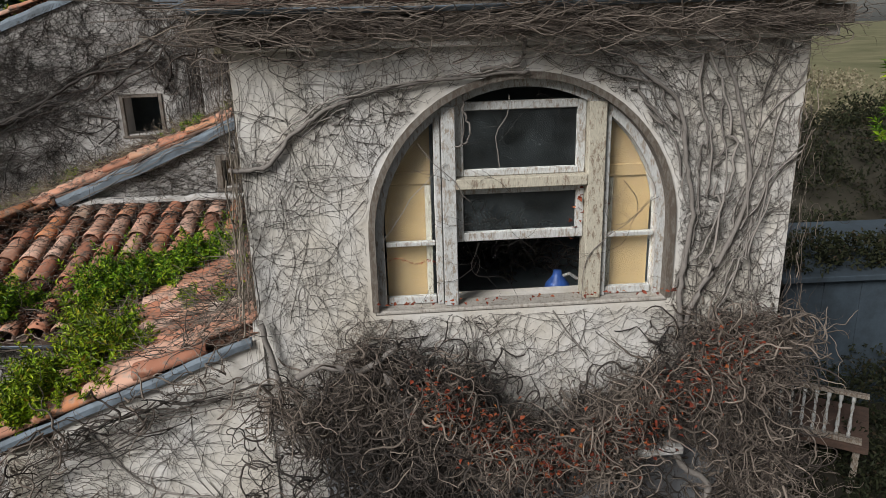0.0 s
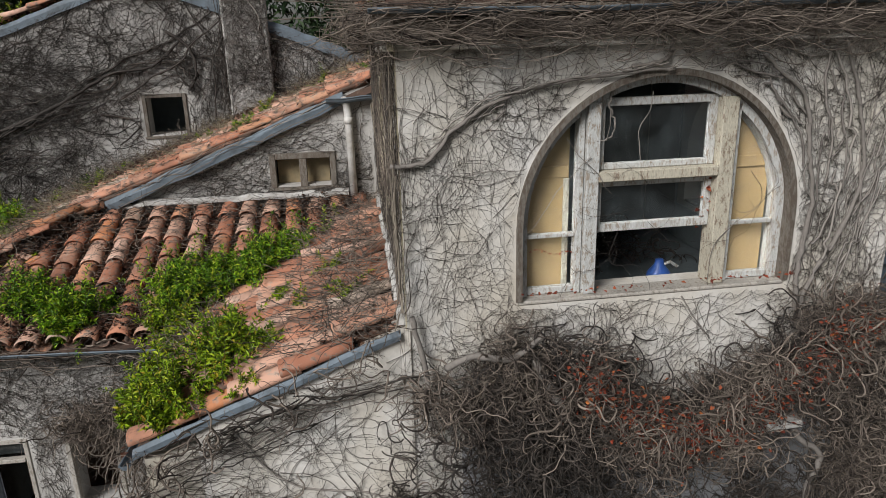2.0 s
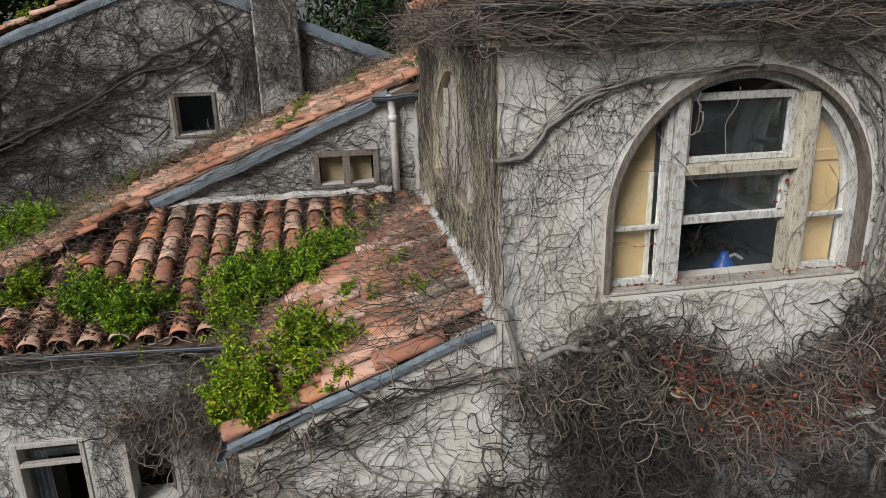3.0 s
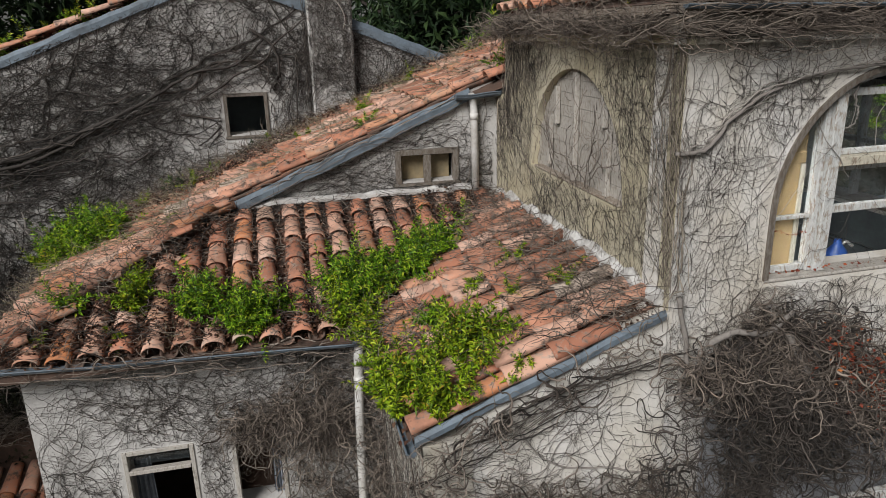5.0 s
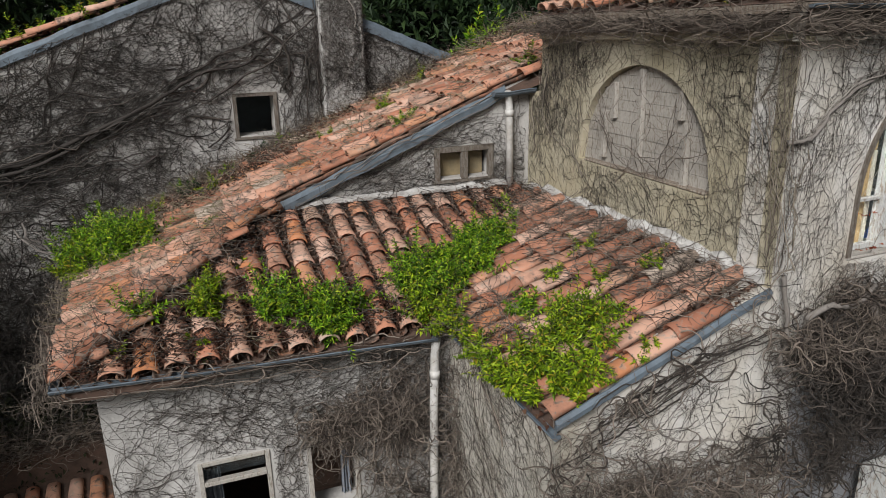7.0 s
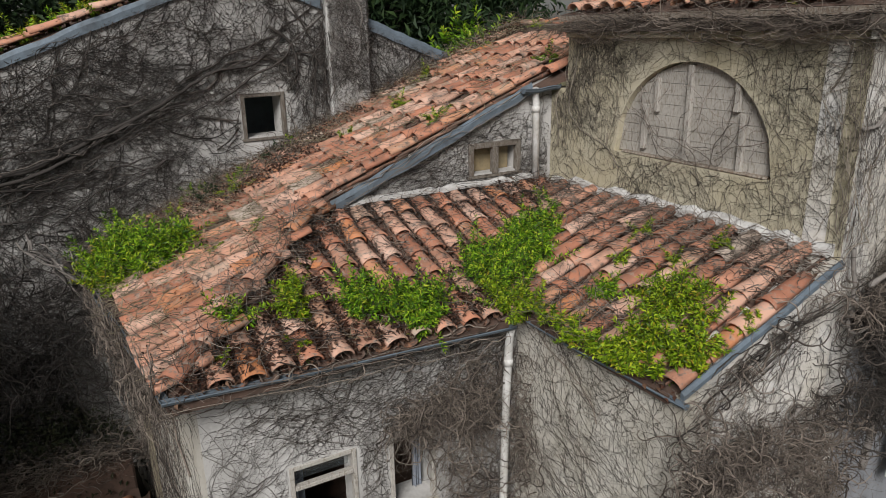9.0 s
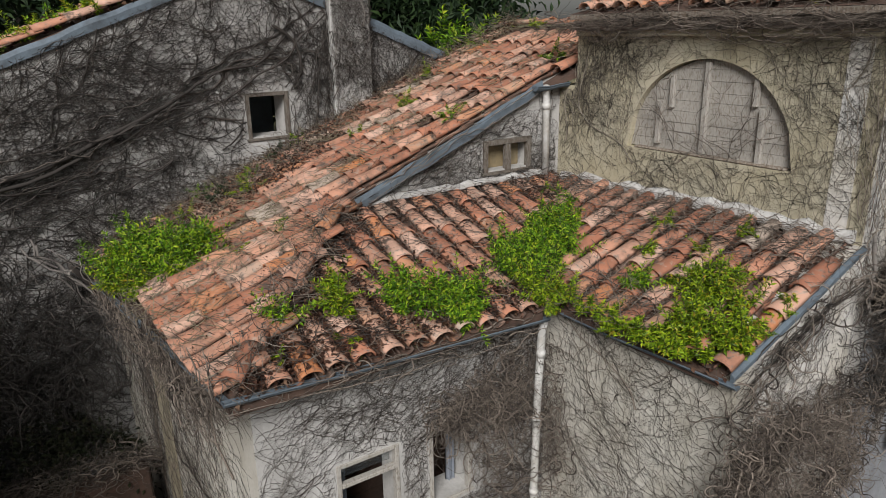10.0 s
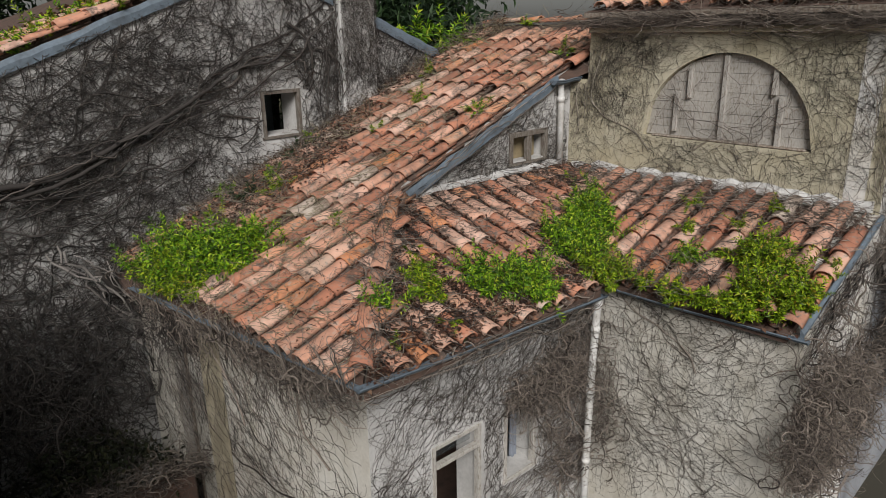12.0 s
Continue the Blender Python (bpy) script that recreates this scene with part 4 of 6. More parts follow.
sash("upper_sash", ML + 0.032, MR - 0.022, 4.245, 4.645, FY + 0.03, 0.045, 0.035, "closed upper sash with dark glass")
sash("lower_sash", ML + 0.032, MR - 0.022, 3.875, 4.185, FY + 0.03, 0.04, 0.05, "sash pushed half up")
boxed("transom", (ML + 0.03, MR - 0.02, FY - 0.035, FY + 0.06, 4.186, 4.243), PAINT_YELLOW, win, "cream transom rail")
for a, b in ((AU - AR + 0.075, ML - 0.09), (MR + 0.115, AU + AR - 0.075)):
    boxed("side_rail", (a, b, FY + 0.02, FY + 0.06, 3.865, 3.89), PAINT, win)
    boxed("side_rail", (a, b, FY + 0.02, FY + 0.06, 3.522, 3.565), PAINT, win)
    us = np.linspace(a, b, 12)
    sa, sb = (a, b - 0.012) if a < AU else (a + 0.012, b)
    ss = np.linspace(sa, sb, 12)
    bm = bmesh.new()
    fr = [[bm.verts.new((u, y, z)) for u, z in [(sa, 3.53)] + [(u, min(arch_head(u) - 0.06, 4.7)) for u in ss] + [(sb, 3.53)]] for y in (FY + 0.105, FY + 0.125)]
    bm.faces.new(fr[0])
    bm.faces.new(fr[1][::-1])
    n = len(fr[0])
    for k in range(n):
        bm.faces.new((fr[0][k], fr[1][k], fr[1][(k + 1) % n], fr[0][(k + 1) % n]))
    part("side_board", bm, BOARD, win, "ochre painted inner shutter behind the side pane")
    bm = bmesh.new()
    fr = [[bm.verts.new((u, y, z)) for u, z in [(a, 3.565)] + [(u, arch_head(u) - 0.07) for u in us] + [(b, 3.565)]] for y in (FY + 0.038, FY + 0.042)]
    bm.faces.new(fr[0])
    bm.faces.new(fr[1][::-1])
    for k in range(n):
        bm.faces.new((fr[0][k], fr[1][k], fr[1][(k + 1) % n], fr[0][(k + 1) % n]))
    g = part("pane", bm, GLASS, win)
    g.visible_shadow = False
    boxed("shutter_rail", (sa + 0.004, sb - 0.004, FY + 0.092, FY + 0.104, 4.20, 4.27), BOARD, win)
    stile = (sb - 0.035, sb) if a < AU else (sa, sa + 0.035)
    boxed("shutter_stile", (*stile, FY + 0.088, FY + 0.104, 3.53, 4.195), PAINT_YELLOW, win, "faded timber stile")

# ---- arched window on the hidden side, seen through the room ----
back_win = tagged(empty("window_7", pose(2.1, 3.68, 0, 0, 0, 90)), "arched window on the room's far side with a pale worn frame", "window", kind="structure")
bm = bmesh.new()
arc_band(bm, ER - 0.06, ER - 0.005, 0.08, 0.17, 3.505, EU, EZ)
part("window_frame", bm, PAINT, back_win)
for u in (EU - 0.2, EU + 0.2):
    boxed("mullion", (u - 0.025, u + 0.025, 0.09, 0.16, 3.505, east_head(u) - 0.05), PAINT, back_win)
boxed("transom", (EU - ER + 0.065, EU + ER - 0.065, 0.085, 0.155, 4.0, 4.04), PAINT, back_win)
boxed("window_sill", (EU - ER + 0.004, EU + ER - 0.004, 0.0, 0.3, 3.502, 3.504 + 0.02), BARE_WOOD, back_win)
boxed("shutter", (EU - ER + 0.07, EU - 0.23, 0.17, 0.19, 3.53, 4.3), SHUTTER, back_win, "grey inner shutter")

# ---- boarded arch on the west side ----
arch = tagged(empty("window_2", M_TOWER_W), "blind arch closed with grey weathered boards and battens", "boarded window", kind="structure")
rnd = random.Random(9)
z = BZ + 0.012
while z < BZ + BR - 0.03:
    h = rnd.uniform(0.085, 0.11)
    half = math.sqrt(max(0.004, BR ** 2 - max(0.0, z - BZ + 0.01) ** 2)) - 0.005
    dy = rnd.uniform(0.0, 0.012)
    top = min(z + h - 0.0025, BZ + BR - 0.01)
    bm = bmesh.new()
    ht = math.sqrt(max(0.0, BR ** 2 - (top - BZ) ** 2)) - 0.004
    q = [[bm.verts.new((-BY + sx * w, y, zz)) for sx, w, zz in ((-1, half, z), (1, half, z), (1, max(ht, 0.02), top), (-1, max(ht, 0.02), top))] for y in (0.06 + dy, 0.085 + dy)]
    bm.faces.new(q[0])
    bm.faces.new(q[1][::-1])
    for i in range(4):
        bm.faces.new((q[0][i], q[1][i], q[1][(i + 1) % 4], q[0][(i + 1) % 4]))
    part("board", bm, SHUTTER, arch)
    z += h
for u, z0, z1, w in ((-BY - 0.02, BZ + 0.02, BZ + 0.84, 0.05), (-BY + 0.40, BZ + 0.42, BZ + 0.74, 0.05), (-BY - 0.40, BZ + 0.4, BZ + 0.7, 0.045), (-BY - 0.56, BZ + 0.01, BZ + 0.42, 0.05), (-BY + 0.56, BZ + 0.0, BZ + 0.5, 0.05)):
    boxed("batten", (u - w / 2, u + w / 2, 0.018, 0.059, z0, z1), SHUTTER, arch, "", pose(0, 0, 0, 0, rnd.uniform(-1, 1), 0))
boxed("arch_sill", (-BY - BR + 0.1, -BY + BR - 0.05, -0.008, 0.1, BZ - 0.002, BZ + 0.02), BARE_WOOD, arch, "grey rotten ledge", bevel=0.008)

# ---- small windows ----
def casement(name, m, u0, u1, z0, z1, label, mat, depth=0.06, bars=(0.5,), w=0.04, rails=(), back=None):
    f = tagged(empty(name, m), label, "window", kind="structure")
    boxed("jamb", (u0, u0 + w, depth, depth + 0.06, z0, z1), mat, f)
    boxed("jamb", (u1 - w, u1, depth, depth + 0.06, z0, z1), mat, f)
    boxed("head", (u0 + w + 0.001, u1 - w - 0.001, depth, depth + 0.06, z1 - w, z1), mat, f)
    boxed("window_sill", (u0 - 0.02, u1 + 0.02, -0.02, depth + 0.08, z0 - 0.035, z0 - 0.001), mat, f)
    for b in bars:
        u = u0 + (u1 - u0) * b
        boxed("mullion", (u - w * 0.6, u + w * 0.6, depth - 0.004, depth + 0.055, z0, z1 - w - 0.001), mat, f)
    for r in rails:
        zz = z0 + (z1 - z0) * r
        boxed("transom", (u0 + w + 0.001, u1 - w - 0.001, depth - 0.008, depth + 0.05, zz - 0.018, zz + 0.018), mat, f)
    return f


w = casement("window_3", M_GABLE, 1.775, 2.43, 3.565, 3.905, "small window with grey timber frame and ochre blinds", OLD_WOOD, depth=-0.02, w=0.06)
boxed("blind", (1.84, 2.36, 0.13, 0.14, 3.58, 3.83), weathered("blind_cloth", (0.3, 0.23, 0.13), (0.17, 0.15, 0.1), 0.8, 0, 3), w)
w = casement("window_4", M_WING_S, 0.60, 1.15, 0.95, 1.87, "ground floor window, broken open, in peeling white frame", SHUTTER, depth=-0.012, bars=(), w=0.036, rails=(0.79,))
g = boxed("pane", (0.64, 1.11, 0.09, 0.095, 1.69, 1.83), GLASS, w, bevel=0)
g.visible_shadow = False
w = casement("window_5", M_WING_S, 1.44, 1.87, 1.15, 1.87, "ground floor window with a torn pale curtain", SHUTTER, depth=-0.012, bars=(), w=0.038)


def drape(name, m, u0, u1, y, z0, z1, label):
    bm = bmesh.new()
    cols = []
    for k in range(25):
        t = k / 24
        u = u0 + (u1 - u0) * t
        dy = 0.018 * math.sin(t * 22) + 0.01 * math.sin(t * 51)
        cols.append([[bm.verts.new((u + 0.03 * (1 - zf) * (t - 0.5), y + dy + s, z0 + (z1 - z0) * zf)) for zf in (0, 0.35, 0.7, 1)] for s in (0, 0.003)])
    for a, b in zip(cols, cols[1:]):
        for i in range(3):
            bm.faces.new((a[0][i], b[0][i], b[0][i + 1], a[0][i + 1]))
            bm.faces.new((a[1][i], a[1][i + 1], b[1][i + 1], b[1][i]))
    return tagged(part(name, bm, CURTAIN, None, "", m, True), label, "curtain")


drape("curtain", M_WING_S, 1.755, 1.82, 0.2, 1.1, 1.85, "torn blue-grey curtain hanging in the window")
drape("curtain", M_WING_S, 0.63, 0.76, 0.2, 0.9, 1.68, "torn grey curtain behind the broken window")
w = casement("window_6", M_FAR, -0.1, 0.43, 3.84, 4.36, "small dark opening with bleached timber jambs", OLD_WOOD, depth=-0.02, bars=(), w=0.045)
# Dark sheet standing for the unlit space behind the opening.
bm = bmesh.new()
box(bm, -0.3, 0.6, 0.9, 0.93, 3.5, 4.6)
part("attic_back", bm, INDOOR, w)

# ---- doorway under the broken eaves ----
door = tagged(empty("door_1", M_WING_W), "blue-grey timber door leaf and pale panel in an overgrown doorway", "door", kind="structure")
for k in range(3):
    boxed("plank", (-3.07 + k * 0.103, -2.972 + k * 0.103, 0.07 + 0.004 * (k % 2), 0.1, 0.02, 2.04), SHUTTER, door)
boxed("jamb", (-2.755, -2.725, 0.03, 0.12, 0.0, 2.07), BARE_WOOD, door)
boxed("side_panel", (-2.715, -2.345, 0.05, 0.09, 0.0, 2.02), PLASTER_PALE, door, "pale rendered panel")
boxed("lintel", (-3.078, -2.342, 0.05, 0.2, 2.075, 2.13), BARE_WOOD, door, "dark rotten lintel")
# Dark sheet that stands for the darkness inside the doorway.
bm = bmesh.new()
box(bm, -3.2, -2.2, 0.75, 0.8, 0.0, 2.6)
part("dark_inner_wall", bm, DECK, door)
strip_bm = bmesh.new()
box(strip_bm, -2.335, -1.97, -0.012, -0.003, 0.0, 2.66, bevel=0.003)
tagged(part("trim_mossy_pilaster", strip_bm, PLASTER_MOSSY, None, "", M_WING_W), "mossy olive-stained band of render beside the doorway", "pilaster", kind="structure")

# ---- creepers on the walls ----
def not_arch(u, z, pad=0.03):
    r = AR + pad
    return ~(((np.abs(u - AU) < r) & (z > 3.48) & (z < AZ)) | (((u - AU) ** 2 + (z - AZ) ** 2 < r * r) & (z >= AZ)))


creeper("creeper", M_TOWER_S, lambda u, z: (u > -0.02) & (u < 3.01) & (z > 1.8) & (z < 4.97) & not_arch(u, z), (0, 2.95, 2.0, 4.97), 2, 100, 720, "bare creeper netting the cream tower wall", seed=21, lift=0.014, main_way=(1.9, 0.6), thick_by=0.46, hair=4.0)
creeper("creeper", M_TOWER_S, lambda u, z: (u > 2.15) & (u < 3.02) & (z > 2.2) & (z < 4.97) & not_arch(u, z), (2.3, 2.96, 3.0, 4.9), 3, 30, 120, "thick upright creeper stems at the tower corner", seed=22, lift=0.02, main_way=(1.7, 0.25), thick_by=0.48)
creeper("creeper", M_TOWER_S, lambda u, z: (u > -0.03) & (u < 0.75) & (z > 2.6) & (z < 4.97) & not_arch(u, z), (0, 0.6, 3.2, 4.9), 0, 12, 60, "fine bare creeper over the tower wall's edge", seed=23, lift=0.02, thick_by=0.48)
creeper("creeper", M_TOWER_S, lambda u, z: (u > 0.3) & (u < 2.95) & (z > 4.3) & (z < 4.97) & not_arch(u, z), (0.3, 2.95, 4.4, 4.97), 2, 30, 150, "bare creeper spread over the arch", seed=34, lift=0.015, main_way=(0.2, 0.5), thick_by=0.46)
creeper("creeper", M_FAR, lambda u, z: (u > -5.0) & (u < 2.9) & (z > 3.0) & (z < np.minimum(4.80 + 0.375 * (u + 2.55), 5.12 - 0.40 * (u - 1.63)) - 0.05) & ~((u > -0.12) & (u < 0.42) & (z > 3.7) & (z < 4.33)), (-5.0, 2.9, 3.2, 5.7), 8, 190, 900, "bare creeper high on the far gable", (STEM, STEM_DARK), seed=35, lift=0.04, main_way=(0.4, 0.5), fine_way=(0.1, 0.6), thick_by=1.05)
creeper("creeper", M_TOWER_W, lambda u, z: (u > -6.98) & (u < -3.58) & (z > 3.45) & (z < np.where(u < -6.72, 4.4, 4.97)) & (((u + BY) ** 2 + (z - BZ) ** 2 > 0.86 ** 2) | (z < BZ)), (-6.98, -3.6, 3.45, 4.97), 4, 130, 700, "dense bare creeper on the ochre tower wall", (TWIG_PALE, STEM), seed=24, lift=0.018, main_way=(1.6, 0.6), thick_by=0.55, clump=0.22)
creeper("creeper", M_TOWER_W, lambda u, z: ((u + BY) ** 2 + (z - BZ) ** 2 < 0.86 ** 2) & (z > BZ), (-6, -4.2, 3.87, 4.75), 0, 10, 36, "thin creeper over the grey boards", (TWIG, TWIG), seed=25, lift=0.03, thick_by=0.9)
creeper("creeper", M_FAR, lambda u, z: (u > -6.4) & (u < 2.9) & (z > 0.3) & (z < np.minimum(4.80 + 0.375 * (u + 2.55), 5.12 - 0.40 * (u - 1.63)) - 0.05) & ~((u > -0.12) & (u < 0.42) & (z > 3.7) & (z < 4.33)), (-6.4, 2.9, 0.5, 5.6), 26, 760, 3100, "dense bare creeper sweeping across the far gable", (STEM, STEM_DARK), seed=26, lift=0.05, main_way=(0.35, 0.35), fine_way=(0.1, 0.6), thick_by=1.05, clump=0.45, hair=4.0)
creeper("creeper", M_FAR @ pose(0, -0.16, 0), lambda u, z: (u > 0.97) & (u < 1.53) & (z > 3.9) & (z < 5.6), (0.97, 1.53, 4.0, 5.5), 2, 60, 330, "bare creeper wrapped over the rendered pier", seed=27, lift=0.03, thick_by=0.8)
creeper("creeper", M_WING_S, lambda u, z: (u > -0.02) & (u < 2.72) & (z > 0.2) & (z < 2.7) & ~((u > 0.58) & (u < 1.17) & (z > 0.9) & (z < 1.89)) & ~((u > 1.43) & (u < 1.88) & (z > 1.1) & (z < 1.8)), (0, 2.7, 0.6, 2.62), 4, 170, 950, "bare creeper spread over the grey wing wall", seed=28, lift=0.022, main_way=(0.6, 0.5), fine_way=(0.2, 0.6), thick_by=0.72)
creeper("creeper", M_WING_W, lambda u, z: (u > -3.45) & (u < 0.02) & (z > 0.3) & (z < 2.72), (-3.4, 0, 0.5, 2.6), 3, 110, 560, "dense bare creeper on the pale side wall", (TWIG, STEM), seed=29, lift=0.012, main_way=(1.9, 0.5), fine_way=(-0.3, 0.6), thick_by=0.68, clump=0.25)
creeper("creeper", M_RIGHT_W, lambda u, z: (u > -5.4) & (u < -3.55) & (z > 0.4) & (z < 2.74), (-5.4, -3.56, 0.6, 2.66), 1, 70, 400, "fine net of bare creeper on the pale wall", (TWIG, STEM), seed=30, lift=0.012, fine_way=(0.2, 0.8), thick_by=0.5, clump=0.25)
creeper("creeper", M_RIGHT_S, lambda u, z: (u > -0.02) & (u < 1.6) & (z > 1.4) & (z < right_z(u - 2.42) - 0.14), (0, 1.55, 1.6, 3.3), 1, 26, 150, "sparse bare creeper on the cream wall below the verge", seed=31, lift=0.015, main_way=(2.6, 0.4), fine_way=(0.3, 0.5), thick_by=0.62, clump=0.5)
creeper("creeper", M_GABLE, lambda u, z: (u > 0.05) & (u < 2.8) & (z > 3.3) & (z < west_z(u - 3.74) - 0.1) & ~((u > 1.8) & (u < 2.4) & (z > 3.57) & (z < 3.88)), (0.1, 2.8, 3.4, 4.4), 0, 70, 380, "bare creeper on the small gable", seed=32, lift=0.02, fine_way=(0.1, 0.4), thick_by=0.7)

# ---- tangled dead growth ----
def line_centres(pts, n, spread):
    pts = np.array(pts, float)
    t = np.linspace(0, len(pts) - 1.001, n)
    i = t.astype(int)
    f = (t - i)[:, None]
    c = pts[i] * (1 - f) + pts[i + 1] * f
    return c, np.tile(np.array(spread, float), (n, 1))


def mass(name, pts, spread, count, label, seed, steps=20, step=0.02, curl=0.3, radius=(0.0013, 0.0095), mat=None, droop=0.02, bias=(0, 0, 0), confine=(1, 1, 1)):
    c, s = line_centres(pts, 46, spread)
    g = np.random.default_rng(seed + 500)
    c, s = c + g.normal(0, 0.9, c.shape) * s, s * g.uniform(0.35, 0.75, (46, 1))
    return tangle(name, c, s, count, steps, step, curl, radius, mat or TWIG, label, droop, seed, bias, confine)


mass("tangled_creeper", [(-0.55, 3.42, 3.1), (-0.2, 3.40, 3.22), (0.2, 3.36, 2.98), (0.62, 3.36, 2.76), (1.05, 3.38, 2.84), (1.5, 3.40, 3.12), (1.85, 3.42, 3.28), (2.04, 3.5, 3.25)], (0.12, 0.09, 0.11), 4300, "thick swag of tangled dead creeper below the window", 41)
# Darker stem colour here paints the shadow under the overhanging swag.
mass("tangled_creeper", [(-0.75, 3.46, 2.4), (-0.5, 3.42, 2.7), (-0.2, 3.36, 2.85), (0.05, 3.38, 2.6), (-0.3, 3.42, 2.2)], (0.16, 0.08, 0.16), 1300, "hanging mass of dead creeper at the tower's foot", 42, mat=STEM, droop=0.06)
mass("tangled_creeper", [(1.72, 3.44, 3.15), (1.86, 3.45, 2.75), (1.95, 3.45, 2.35), (1.98, 3.5, 1.95), (2.0, 3.5, 1.5)], (0.12, 0.1, 0.2), 1800, "hanging mass of dead creeper at the tower corner", 43, droop=0.06)
# Core in a near-black stem colour: shadow in the gaps, painted.
mass("tangled_creeper", [(-0.55, 3.52, 3.0), (-0.2, 3.50, 3.12), (0.2, 3.5, 2.9), (0.62, 3.5, 2.7), (1.05, 3.5, 2.78), (1.5, 3.52, 3.05), (1.88, 3.54, 3.1), (1.98, 3.54, 2.4)], (0.11, 0.03, 0.11), 2200, "inner stems of the tangled creeper, darkened for shade", 58, mat=STEM_DARK)
# Same darker stems, for the shadow low on the wall.
mass("tangled_creeper", [(-0.5, 3.45, 2.05), (0.2, 3.46, 2.15), (0.8, 3.46, 2.3), (1.4, 3.46, 2.15), (1.8, 3.45, 1.9)], (0.2, 0.06, 0.16), 1000, "tangle of dead stems on the lower wall, darkened for shade", 44, mat=STEM, droop=0.04)
mass("tangled_creeper", [(-2.3, 3.46, 2.12), (-1.8, 3.46, 2.2), (-1.3, 3.46, 2.0), (-0.9, 3.46, 2.2)], (0.16, 0.05, 0.1), 900, "dead creeper piled along the lower cream wall", 45)
mass("tangled_creeper", [(-2.85, 5.40, 2.5), (-2.88, 5.41, 2.0), (-2.95, 5.41, 1.5), (-2.9, 5.41, 0.8)], (0.13, 0.025, 0.2), 650, "dead stems crowding the corner behind the downpipe", 46, droop=0.05, step=0.03)
mass("tangled_creeper", [(-3.6, 5.38, 1.9), (-3.3, 5.36, 2.02), (-3.0, 5.36, 2.05), (-2.8, 5.36, 1.8)], (0.13, 0.04, 0.09), 1100, "dead creeper hanging over the ground floor window", 47, droop=0.06)
mass("tangled_creeper", [(-1.0, 3.46, 5.02), (0.5, 3.5, 5.03), (1.95, 3.55, 5.03)], (0.15, 0.04, 0.022), 800, "stems running along the tower cornice", 48, radius=(0.0012, 0.006), step=0.03, curl=0.3, bias=(1.2, 0, 0), droop=0, confine=(1, 0.5, 0.5), mat=TWIG)
mass("tangled_creeper", [(-1.0, 3.5, 5.05), (-1.03, 5.0, 5.06), (-1.0, 6.7, 5.05)], (0.035, 0.15, 0.022), 850, "stems running along the tower's side cornice", 49, radius=(0.0012, 0.006), step=0.03, curl=0.3, bias=(0, 1.2, 0), droop=0, confine=(0.5, 1, 0.5), mat=TWIG)
mass("tangled_creeper", [(-1.0, 3.48, 5.17), (0.5, 3.52, 5.19), (1.95, 3.6, 5.17)], (0.15, 0.08, 0.03), 420, "dead stems piled on the tower eaves", 50, radius=(0.0012, 0.006), curl=0.3, step=0.03, bias=(1, 0, 0), droop=0, confine=(1, 0.5, 0.2))
mass("tangled_creeper", [(-0.98, 3.62, 4.9), (-0.93, 3.58, 4.3), (-0.93, 3.57, 3.7), (-0.9, 3.54, 3.35)], (0.02, 0.03, 0.2), 60, "upright dead stems on the tower's edge", 51, radius=(0.001, 0.004), step=0.03, curl=0.22, bias=(0, 0, 1.0), droop=0, confine=(0.35, 0.35, 1))
mass("tangled_creeper", [(2.11, 3.68, 4.9), (2.13, 3.67, 4.2), (2.15, 3.63, 3.6), (2.18, 3.57, 3.2)], (0.02, 0.04, 0.2), 80, "dead stems clinging to the tower's outer corner", 52, radius=(0.001, 0.005), steps=12, step=0.02, curl=0.3, bias=(0, 0, 0.6), droop=0, confine=(0.35, 0.35, 1))
mass("tangled_creeper", [(-5.4, 5.3, 2.72), (-5.5, 6.5, 2.7), (-5.6, 8.4, 2.66)], (0.04, 0.2, 0.05), 900, "dead stems hanging along the low eaves", 53, droop=0.04, confine=(0.5, 1, 0.8))
mass("tangled_creeper", [(-5.2, 5.18, 2.76), (-4.0, 5.18, 2.72), (-2.8, 5.18, 2.68)], (0.2, 0.03, 0.03), 120, "dead stems hanging along the gutter", 54, droop=0.05, confine=(1, 0.3, 0.6))
mass("tangled_creeper", [(-2.45, 3.46, 2.72), (-1.9, 3.46, 2.95), (-1.0, 3.46, 3.3)], (0.1, 0.03, 0.03), 110, "dead stems lying along the sloping verge", 55)
mass("tangled_creeper", [(-2.6, 9.0, 3.95), (-3.6, 8.98, 3.5), (-4.4, 8.9, 3.2), (-5.3, 8.8, 2.8)], (0.25, 0.12, 0.06), 600, "dead stems heaped where the roof meets the gable", 56)

mass("tangled_creeper", [(-7.5, 7.9, 1.0), (-6.5, 7.9, 0.98), (-5.55, 7.9, 0.98)], (0.3, 0.12, 0.06), 1300, "dead stems heaped on the yard wall", 160, confine=(1, 1, 0.5))
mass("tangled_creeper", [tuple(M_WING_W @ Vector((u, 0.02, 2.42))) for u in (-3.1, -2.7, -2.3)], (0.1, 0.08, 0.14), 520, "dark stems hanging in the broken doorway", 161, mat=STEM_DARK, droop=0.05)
mass("tangled_creeper", [(-2.2, 5.3, 2.2), (-2.48, 5.3, 1.9), (-2.5, 5.25, 1.5), (-2.5, 5.2, 0.9)], (0.04, 0.08, 0.2), 380, "dead stems spreading from the corner behind the pipe", 162, droop=0.05)


